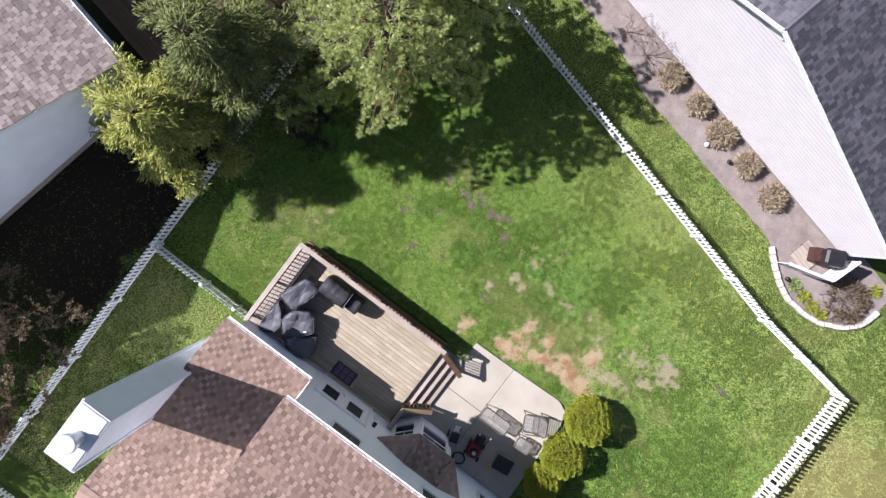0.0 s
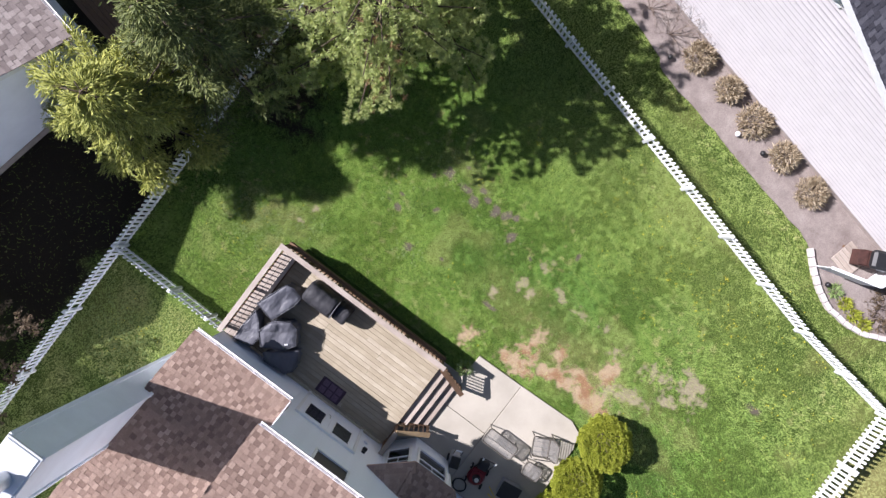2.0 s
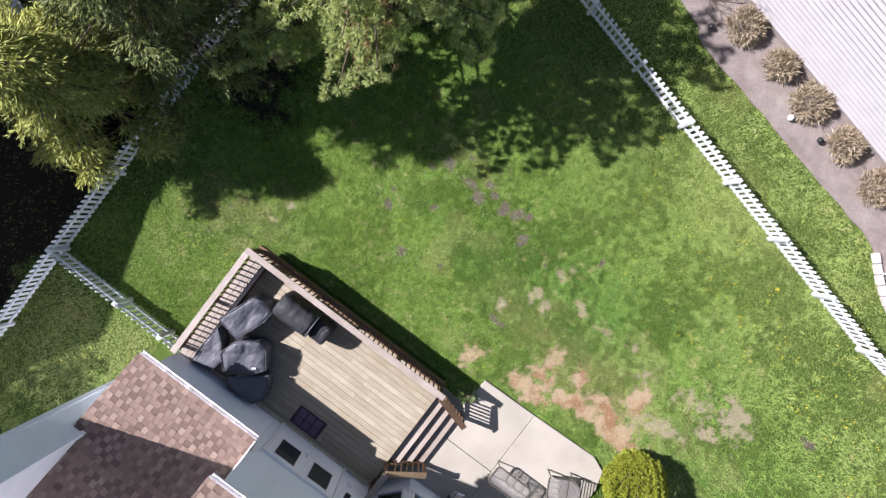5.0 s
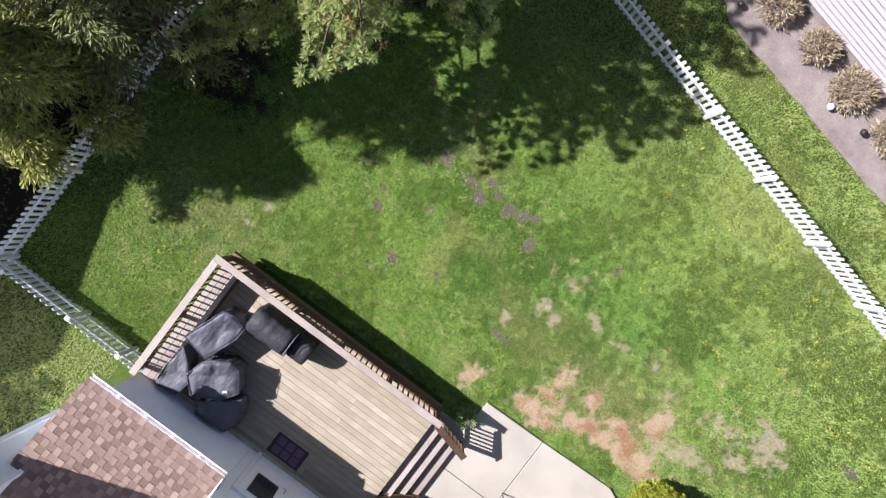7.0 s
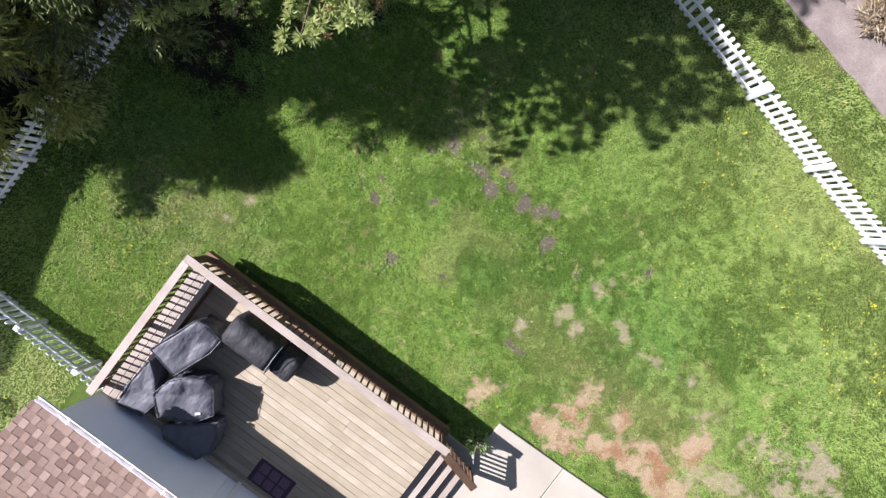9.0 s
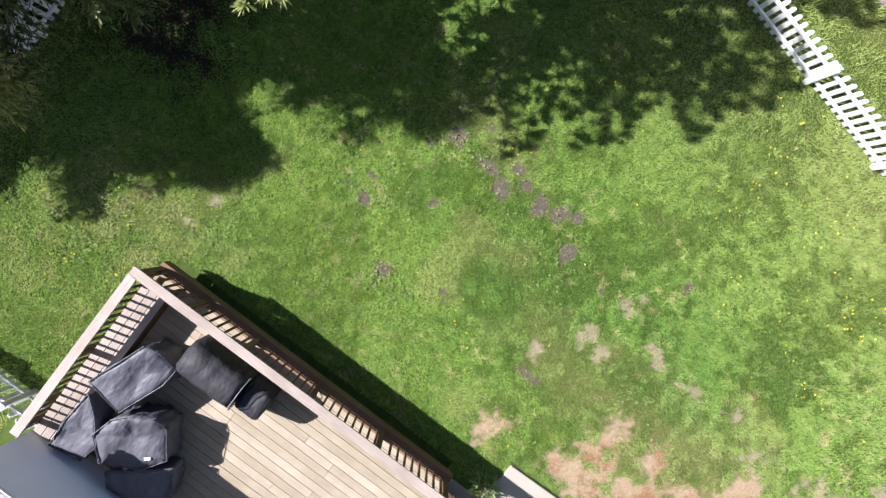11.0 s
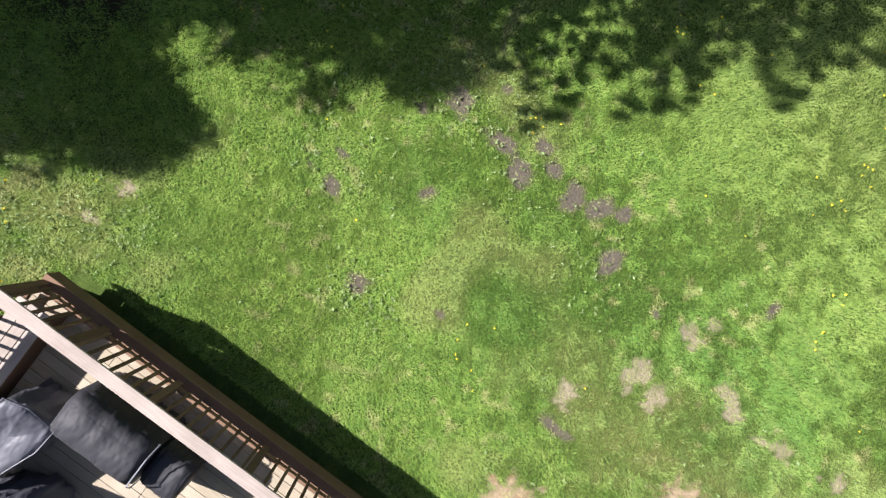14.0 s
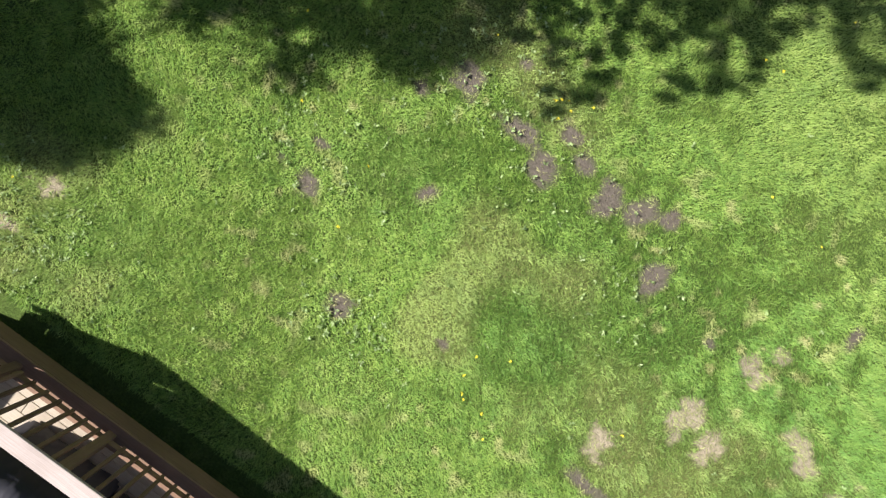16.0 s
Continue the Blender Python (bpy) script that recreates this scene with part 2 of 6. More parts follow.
M_BARK = plain("bark", (0.09, 0.065, 0.048), 0.9, 0, 0.35, 9, 0.8)
M_DANDELION = plain("dandelion_yellow", (0.85, 0.74, 0.05), 0.7, 0, 0.1, 9)
M_WEED = leaf_mat("clover_leaves", [(0.1, (0.2, 0.3, 0.09)), (0.6, (0.32, 0.42, 0.17)), (0.9, (0.42, 0.5, 0.27))])

# ---- building helpers ----


def mesh_from(name, bm, mat):
    me = bpy.data.meshes.new(name)
    bm.normal_update()
    bm.to_mesh(me)
    bm.free()
    me.materials.append(mat)
    return me


def part(name, bm, material, parent=None, label=""):
    ob = new(name, mesh_from(name, bm, material))
    ob.parent = parent
    return tagged(ob, label)


def share(name, me, parent, m):
    ob = new(name, me)
    ob.parent = parent
    ob.matrix_basis = m
    return ob


def thing(name, m, label, category, group="", kind=""):
    ob = new(name)
    ob.empty_display_size = 0.2
    ob.matrix_basis = m
    return tagged(ob, label, category, group, kind)


def add_box(bm, c, s, m=None, bevel=0.0):
    """A box of size s round c, turned by m, with optional bevelled edges."""
    r = bmesh.ops.create_cube(bm, size=1.0, matrix=Matrix.Translation(c) @ (m or Matrix()) @ Matrix.Diagonal((*s, 1)))
    if bevel:
        vs = set(r["verts"])
        es = [e for e in bm.edges if e.verts[0] in vs and e.verts[1] in vs]
        bmesh.ops.bevel(bm, geom=es, offset=bevel, segments=1, affect="EDGES")
    return bm


def box(c, s, m=None, bevel=0.0):
    return add_box(bmesh.new(), c, s, m, bevel)


def between(a, b, w, h, bevel=0.0, bm=None):
    """A beam of width w and height h from a to b."""
    a, b = Vector(a), Vector(b)
    d = b - a
    x = d.normalized()
    z = Vector((0, 0, 1)) if abs(x.z) < 0.95 else Vector((0, 1, 0))
    y = z.cross(x).normalized()
    z = x.cross(y)
    m = Matrix((x, y, z)).transposed().to_4x4()
    return add_box(bm or bmesh.new(), (a + b) / 2, (d.length, w, h), m, bevel)


def prism(points, z0, z1, bm=None):
    """An upright prism over the plan polygon."""
    bm = bm or bmesh.new()
    lo = [bm.verts.new((x, y, z0)) for x, y in points]
    hi = [bm.verts.new((x, y, z1)) for x, y in points]
    n = len(points)
    bm.faces.new(hi)
    bm.faces.new(lo[::-1])
    for i in range(n):
        bm.faces.new((lo[i], lo[(i + 1) % n], hi[(i + 1) % n], hi[i]))
    bmesh.ops.recalc_face_normals(bm, faces=bm.faces)
    return bm


def slab(quad, thick, bm=None):
    """A flat slab below the polygon quad (3D points)."""
    bm = bm or bmesh.new()
    n = (Vector(quad[1]) - Vector(quad[0])).cross(Vector(quad[2]) - Vector(quad[0])).normalized()
    if n.z < 0:
        n = -n
    hi = [bm.verts.new(p) for p in quad]
    lo = [bm.verts.new(Vector(p) - n * thick) for p in quad]
    k = len(quad)
    bm.faces.new(hi)
    bm.faces.new(lo[::-1])
    for i in range(k):
        bm.faces.new((lo[i], lo[(i + 1) % k], hi[(i + 1) % k], hi[i]))
    bmesh.ops.recalc_face_normals(bm, faces=bm.faces)
    return bm


def tube(points, r, sides=8, bm=None, r_end=None):
    """A round bar along points, tapering to r_end."""
    bm = bm or bmesh.new()
    pts = [Vector(p) for p in points]
    rings = []
    for i, p in enumerate(pts):
        d = (pts[min(i + 1, len(pts) - 1)] - pts[max(i - 1, 0)]).normalized()
        u = d.orthogonal().normalized() if not rings else (u - d * u.dot(d)).normalized()
        v = d.cross(u)
        rr = r if r_end is None else r + (r_end - r) * i / (len(pts) - 1)
        rings.append([bm.verts.new(p + (u * math.cos(a) + v * math.sin(a)) * rr) for a in [2 * math.pi * k / sides for k in range(sides)]])
    for a, b in zip(rings, rings[1:]):
        for k in range(sides):
            bm.faces.new((a[k], a[(k + 1) % sides], b[(k + 1) % sides], b[k]))
    bm.faces.new(rings[0][::-1])
    bm.faces.new(rings[-1])
    return bm


def raw_mesh(name, verts, tris, mat, smooth=False):
    me = bpy.data.meshes.new(name)
    verts = np.asarray(verts, dtype=np.float32)
    tris = np.asarray(tris, dtype=np.int32)
    k = tris.shape[1]
    me.vertices.add(len(verts))
    me.vertices.foreach_set("co", verts.ravel())
    me.loops.add(tris.size)
    me.loops.foreach_set("vertex_index", tris.ravel())
    me.polygons.add(len(tris))
    me.polygons.foreach_set("loop_start", np.arange(0, tris.size, k, dtype=np.int32))
    me.polygons.foreach_set("loop_total", np.full(len(tris), k, dtype=np.int32))
    me.polygons.foreach_set("use_smooth", np.zeros(len(tris), dtype=bool))
    me.update(calc_edges=True)
    me.materials.append(mat)
    return me

# ---- ground ----
# bare patches: x, y, radius along x, radius along y
MOLE_SOIL = [(-1.4, -0.54, 0.15, 0.16), (-1.75, -0.49, 0.07, 0.06), (-0.34, 0.15, 0.13, 0.12), (-0.38, -1.34, 0.19, 0.15), (-0.73, 1.32, 0.22, 0.24),
             (-1.05, 0.97, 0.09, 0.09), (-0.02, 1.26, 0.24, 0.13), (0.49, 1.53, 0.18, 0.13), (0.46, 1.04, 0.15, 0.17), (0.78, 1.38, 0.12, 0.08),
             (1.19, 1.27, 0.15, 0.21), (1.54, 1.35, 0.19, 0.17), (1.85, 1.48, 0.09, 0.12), (2.1, 0.89, 0.14, 0.18), (0.76, -1.0, 0.11, 0.07),
             (2.78, -1.26, 0.26, 0.09), (-0.32, 1.83, 0.09, 0.09), (-1.51, -0.11, 0.09, 0.05), (4.17, 1.69, 0.08, 0.12), (2.97, 0.7, 0.07, 0.06),
             (17.5, 1.06, 0.35, 0.3), (11.7, 1.2, 0.25, 0.12)]
PALE_SOIL = [(3.58, 0.75, 0.2, 0.12), (3.68, 1.05, 0.08, 0.08), (2.7, -0.75, 0.12, 0.17), (3.27, -0.08, 0.11, 0.15), (3.62, -0.23, 0.11, 0.21), (4.27, 0.45, 0.11, 0.08),
             (-3.27, -2.16, 0.18, 0.1), (-3.5, -2.7, 0.13, 0.08), (4.54, 0.31, 0.14, 0.12), (8.4, 0.15, 0.35, 0.24), (9.55, 0.43, 0.48, 0.36), (9.27, -0.19, 0.45, 0.2),
             (5.48, 0.29, 0.3, 0.17), (6.26, 0.35, 0.22, 0.12), (6.95, -0.04, 0.22, 0.22), (8.27, -0.86, 0.5, 0.2), (7.72, -1.13, 0.42, 0.3)]
RED_SOIL = [(2.98, -2.42, 0.24, 0.3), (4.17, -2.21, 0.32, 0.22), (4.73, -2.12, 0.5, 0.34), (4.77, -1.23, 0.26, 0.3), (4.7, -1.73, 0.42, 0.32), (5.59, -1.22, 0.24, 0.34),
            (5.81, -1.8, 0.52, 0.26), (6.48, -1.36, 0.55, 0.24), (7.22, -0.65, 0.26, 0.4), (7.19, -1.75, 0.6, 0.25), (6.3, -1.8, 0.4, 0.2)]
BARE = [(p, 0.0, 0.6) for p in MOLE_SOIL] + [(p, 0.55, 1.5) for p in PALE_SOIL] + [(p, 1.0, 0.85) for p in RED_SOIL]


def fbm(x, y, s, seed):
    """Cheap smooth noise in 0..1 for arrays."""
    rng = np.random.RandomState(seed)
    out = np.zeros_like(x)
    amp = 0.0
    for k in range(9):
        f = s * (1.0 + 0.55 * k)
        a = rng.uniform(0, 2 * np.pi)
        p, q = rng.uniform(0, 6.28, 2)
        w = 1.0 / (1 + 0.35 * k)
        out += w * np.sin(f * (x * np.cos(a) + y * np.sin(a)) + p + 1.7 * np.sin(f * 0.6 * (y * np.cos(a) - x * np.sin(a)) + q))
        amp += w
    return 0.5 + 0.5 * out / (amp * 0.6)


def vnoise(x, y, cell, seed):
    """Smooth value noise in 0..1 with cells of that size in metres."""
    tab = np.random.RandomState(seed).uniform(0, 1, (256, 256))
    u, v = x / cell * 0.92 + y / cell * 0.39 + 57.3, y / cell * 0.92 - x / cell * 0.39 + 31.7
    i, j = np.floor(u).astype(int), np.floor(v).astype(int)
    f, g = u - i, v - j
    f, g = f * f * (3 - 2 * f), g * g * (3 - 2 * g)
    i0, i1, j0, j1 = i % 256, (i + 1) % 256, j % 256, (j + 1) % 256
    return (tab[i0, j0] * (1 - f) + tab[i1, j0] * f) * (1 - g) + (tab[i0, j1] * (1 - f) + tab[i1, j1] * f) * g


def ground_shade(x, y):
    """Shade painted as dark ground under the trees and in the strip beyond the side fence."""
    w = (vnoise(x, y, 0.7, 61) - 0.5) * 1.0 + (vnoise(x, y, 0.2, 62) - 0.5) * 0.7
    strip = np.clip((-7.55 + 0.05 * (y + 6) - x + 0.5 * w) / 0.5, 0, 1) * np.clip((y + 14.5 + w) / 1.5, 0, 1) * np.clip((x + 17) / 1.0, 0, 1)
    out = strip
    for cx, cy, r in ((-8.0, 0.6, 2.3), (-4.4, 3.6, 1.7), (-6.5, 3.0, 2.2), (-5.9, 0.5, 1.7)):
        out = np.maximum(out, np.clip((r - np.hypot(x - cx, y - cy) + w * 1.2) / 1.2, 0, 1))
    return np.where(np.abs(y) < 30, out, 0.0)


def lawn_fields(x, y):
    """Bare soil, its redness and dryness at plan places."""
    dirt = np.zeros_like(x)
    red = np.zeros_like(x)
    wob = (vnoise(x, y, 0.4, 3) - 0.5) * 0.9 + (vnoise(x, y, 0.15, 4) - 0.5) * 1.2 + (vnoise(x, y, 0.055, 5) - 0.5) * 0.9
    for (cx, cy, rx, ry), rd, rag in BARE:
        if rd == 1.0:
            rx, ry = rx * 1.16, ry * 1.16
        d = np.sqrt(((x - cx) / rx) ** 2 + ((y - cy) / ry) ** 2) + wob * rag
        v = np.clip((1.2 - d) / 0.6, 0, 1) * (0.7 if rd == 0.55 else 1.0)
        red = np.where(v > dirt, rd, red)
        dirt = np.maximum(dirt, v)
    dry = np.clip((x - 14.6) / 0.8, 0, 1) * np.clip((4.6 - y) / 2.5, 0, 1)
    yel = np.clip((fbm(x, y, 0.9, 11) - 0.68) * 2.0, 0, 0.35)
    patio_edge = np.clip(1.2 - np.abs(x - 6.5) / 3.2, 0, 1) * np.clip(1 - np.abs(y + 1.1) / 1.7, 0, 1) * 0.85 * np.clip(vnoise(x, y, 0.35, 71) * 1.6, 0, 1)
    return dirt, red, np.clip(np.maximum(np.maximum(dry, yel), patio_edge), 0, 1)


def build_ground():
    def axis(lo, hi, step):
        far = [60, 120, 300, 900, 3000]
        near = [4, 9, 16, 26, 40]
        return np.array([lo - v for v in reversed(near + far)] + list(np.arange(lo, hi + step / 2, step)) + [hi + v for v in near + far])

    xs, ys = axis(-9.0, 17.0, 0.06), axis(-10.0, 11.0, 0.06)
    X, Y = np.meshgrid(xs, ys)
    near = (np.abs(X) < 40) & (np.abs(Y) < 40)
    Z = np.where(near, (fbm(X, Y, 1.3, 21) - 0.5) * 0.03, 0.0)
    n, k = len(xs), len(ys)
    idx = np.arange(n * k).reshape(k, n)
    quads = np.stack([idx[:-1, :-1], idx[:-1, 1:], idx[1:, 1:], idx[1:, :-1]], -1).reshape(-1, 4)
    me = raw_mesh("ground", np.stack([X, Y, Z], -1).reshape(-1, 3), quads, M_GROUND)
    d, r, y = lawn_fields(X.ravel(), Y.ravel())
    for key, v in (("dirt", d), ("red", r), ("dry", y), ("painted_shade", ground_shade(X.ravel(), Y.ravel()))):
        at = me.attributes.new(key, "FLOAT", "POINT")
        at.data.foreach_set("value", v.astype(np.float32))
    tagged(new("ground", me), "green lawn with bare brown soil patches and dandelions", "lawn", kind="structure")


build_ground()

# ---- plan of the lots ----
DECK_Z = 0.74
CAP_Z = 1.72
WALL_Y = -6.7
TURN12 = radians(-12.1)


def turned(x, y, o, a=TURN12):
    """Plan place of local (x, y) in a frame at o turned by a."""
    return (o[0] + x * math.cos(a) - y * math.sin(a), o[1] + x * math.sin(a) + y * math.cos(a))




def build_patio():
    root = thing("patio", pose(0, 0, 0), "pale concrete patio slab with joints beside the lawn", "patio", kind="structure")
    for pts in ([(2.74, -3.56), (3.52, -3.56), (3.58, -2.72), (5.21, -2.68), (5.21, -4.6), (2.74, -4.6)],
                [(5.222, -2.68), (7.2, -2.6), (7.62, -2.78), (7.78, -3.3), (7.83, -4.6), (5.222, -4.6)],
                [(2.74, -4.612), (5.21, -4.612), (5.21, -6.68), (2.74, -6.68)],
                [(5.222, -4.612), (7.83, -4.612), (7.9, -6.68), (5.222, -6.68)]):
        bm = prism(pts, -0.1, 0.1)
        bmesh.ops.bevel(bm, geom=[e for e in bm.edges if abs(e.verts[0].co.z - 0.1) < 1e-4 and abs(e.verts[1].co.z - 0.1) < 1e-4], offset=0.012, segments=1, affect="EDGES")
        part("slab", bm, M_CONC, root)


build_patio()


def bed_edge():
    """The lawn-side edge of the mulch bed, then round the rounded end."""
    base = [(-6, 10.2), (1.45, 8.5), (2.72, 7.9), (4.75, 7.5), (6.64, 7.08), (8.76, 6.67), (9.6, 6.45), (10.1, 6.1), (10.5, 5.72), (11.28, 5.28),
            (12.29, 5.14), (13.35, 5.42), (14.05, 6.05), (14.3, 6.9)]
    pts = [Vector(p) for p in base]
    out = []
    for i in range(len(pts) - 1):
        a, b, c, d = pts[max(i - 1, 0)], pts[i], pts[i + 1], pts[min(i + 2, len(pts) - 1)]
        for k in range(5):
            t = k / 5
            q = 0.5 * (2 * b + (c - a) * t + (2 * a - 5 * b + 4 * c - d) * t * t + (3 * b - a - 3 * c + d) * t ** 3)
            out.append((q.x, q.y + 0.03 * math.sin(q.x * 7) * math.sin(q.x * 2.3)))
    return out + [base[-1]]


def build_bed():
    e = bed_edge()
    back = [(14.4, 7.6), (12.0, 8.2), (-6, 12.2)]
    tagged(part("mulch_bed", prism(e + back, -0.05, 0.035), M_MULCH), "grey-brown bare mulch bed along the neighbouring house", "garden bed", kind="structure")
    root = thing("bed_edging", pose(0, 0, 0), "curved row of pale concrete edging blocks round a bed", "edging", kind="structure")
    path = [Vector((*p, 0)) for p in e[33:]]
    acc, out = 0.0, []
    step = 0.3
    for a, b in zip(path, path[1:]):
        d = (b - a).length
        while acc < d:
            p = a + (b - a) * acc / d
            out.append((p, math.atan2((b - a).y, (b - a).x)))
            acc += step
        acc -= d
    me = mesh_from("edging_block", box((0, 0, 0.07), (0.285, 0.17, 0.2), None, 0.02), M_STONE)
    for i, (p, a) in enumerate(out):
        share("edging_block", me, root, Matrix.Translation(p) @ Matrix.Rotation(a + random.uniform(-0.04, 0.04), 4, "Z"))


build_bed()


# ---- roofs ----
def shingle_roof(root, corner, along, up, length, depth, mat, near, tab=0.24, course=0.14, skip=None, recess=None):
    """Courses of shingle tabs over a roof plane. corner: eave's start; along, up: unit vectors; near: a stretch (a0, a1, u0, u1) whose tabs are parts."""
    along, up = Vector(along).normalized(), Vector(up).normalized()
    nrm = along.cross(up).normalized()
    if nrm.z < 0:
        nrm = -nrm
    rng = random.Random(5)
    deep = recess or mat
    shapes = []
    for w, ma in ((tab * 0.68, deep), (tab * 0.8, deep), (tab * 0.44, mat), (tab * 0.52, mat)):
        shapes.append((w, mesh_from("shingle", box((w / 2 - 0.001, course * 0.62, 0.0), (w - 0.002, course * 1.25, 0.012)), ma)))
    m0 = Matrix((along, up, nrm)).transposed().to_4x4()
    tilt = Matrix.Rotation(radians(-3.0), 4, "X")
    rows = int(depth / course)
    verts, quads, slots = [], [], []
    made = 0
    for r in range(rows):
        a = -((r * 0.42 + rng.uniform(-0.06, 0.06)) % 1.0) * tab * 1.27 - tab * 0.4
        proud = False
        while a < length:
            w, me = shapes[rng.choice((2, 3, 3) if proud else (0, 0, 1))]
            a0, a1 = max(a, 0), min(a + w, length)
            if a1 - a0 > 0.05 and not (skip and skip((a0 + a1) / 2, r * course)):
                lift = 0.015 if proud else 0.009
                p = Vector(corner) + along * a0 + up * (r * course - 0.005) + nrm * lift
                m = Matrix.Translation(p) @ m0 @ tilt
                if a0 == a and a1 == a + w and near[0] < a0 < near[1] and near[2] < r * course < near[3] and made < 300:
                    share("shingle", me, root, m)
                    made += 1
                else:
                    w2 = a1 - a0 - 0.002
                    k = len(verts)
                    c2 = course * 1.25
                    for x, y, z in ((0, 0, 0.006), (w2, 0, 0.006), (w2, c2, 0.006), (0, c2, 0.006), (0, 0, -0.012), (w2, 0, -0.012), (w2, c2, -0.012), (0, c2, -0.012)):
                        verts.append(m @ Vector((x, y, z)))
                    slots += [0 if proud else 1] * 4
                    quads += [(k, k + 1, k + 2, k + 3), (k, k + 4, k + 5, k + 1), (k + 1, k + 5, k + 6, k + 2), (k, k + 3, k + 7, k + 4)]
            a += w
            proud = not proud
    ob = new("shingles", raw_mesh("shingles", [tuple(v) for v in verts], quads, mat))
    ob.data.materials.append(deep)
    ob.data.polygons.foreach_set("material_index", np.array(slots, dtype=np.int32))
    ob.parent = root
    tagged(ob, kind="stuff")


def window(parent, m, w, h, name="window", split=True, glass=None):
    """A window in local x (width) and z (height), facing local +y, with its lower left corner at the origin."""
    root = new(name)
    root.parent = parent
    root.matrix_basis = m
    bm = bmesh.new()
    t = 0.075
    add_box(bm, (w / 2, 0.02, -t / 2), (w + 2 * t, 0.07, t), None, 0.006)
    add_box(bm, (w / 2, 0.02, h + t / 2), (w + 2 * t, 0.07, t), None, 0.006)
    add_box(bm, (-t / 2, 0.02, h / 2), (t, 0.07, h), None, 0.006)
    add_box(bm, (w + t / 2, 0.02, h / 2), (t, 0.07, h), None, 0.006)
    part("window_frame", bm, M_TRIM, root)
    part("pane", box((w / 2, 0.0, h / 2), (w, 0.012, h)), glass or M_DARKGLASS, root)
    if split:
        bm = bmesh.new()
        add_box(bm, (w / 2, 0.018, h / 2), (w, 0.03, 0.045), None, 0.004)
        add_box(bm, (w / 2, 0.014, h * 0.75), (0.018, 0.018, h * 0.5 - 0.05))
        add_box(bm, (w / 2, 0.014, h * 0.75), (w, 0.018, 0.018))
        part("sash_bar", bm, M_TRIM, root)
    return root


def gutter(root, a, b, out, mat=None):
    """A K-style gutter from a to b, open on top; out: unit plan vector away from the house."""
    a, b, o = Vector(a), Vector(b), Vector((*out, 0))
    bm = bmesh.new()
    prof = [(0.0, 0.0), (0.0, -0.11), (0.08, -0.11), (0.115, -0.04), (0.115, 0.005), (0.1, 0.005), (0.1, -0.035), (0.072, -0.095), (0.015, -0.095), (0.015, 0.0)]
    ra = [bm.verts.new(a + o * x + Vector((0, 0, z))) for x, z in prof]
    rb = [bm.verts.new(b + o * x + Vector((0, 0, z))) for x, z in prof]
    n = len(prof)
    for i in range(n):
        bm.faces.new((ra[i], ra[(i + 1) % n], rb[(i + 1) % n], rb[i]))
    bm.faces.new(ra[::-1])
    bm.faces.new(rb)
    bmesh.ops.recalc_face_normals(bm, faces=bm.faces)
    g = part("gutter", bm, mat or M_GUTTER, root, "white metal gutter")
    me = mesh_from("gutter_strap", box((0, 0, 0), (0.025, 0.14, 0.006)), M_GUTTER)
    d = (b - a)
    k = int(d.length / 0.75)
    ang = math.atan2(d.y, d.x)
    for i in range(1, k + 1):
        share("gutter_strap", me, g, Matrix.Translation(a + d * i / (k + 1) + o * 0.06 + Vector((0, 0, 0.008))) @ Matrix.Rotation(ang, 4, "Z"))


# ---- the house ----
SLOPE = 0.46
EAVE1, EAVE2 = 3.2, 5.85
RIDGE_Y = -12.0


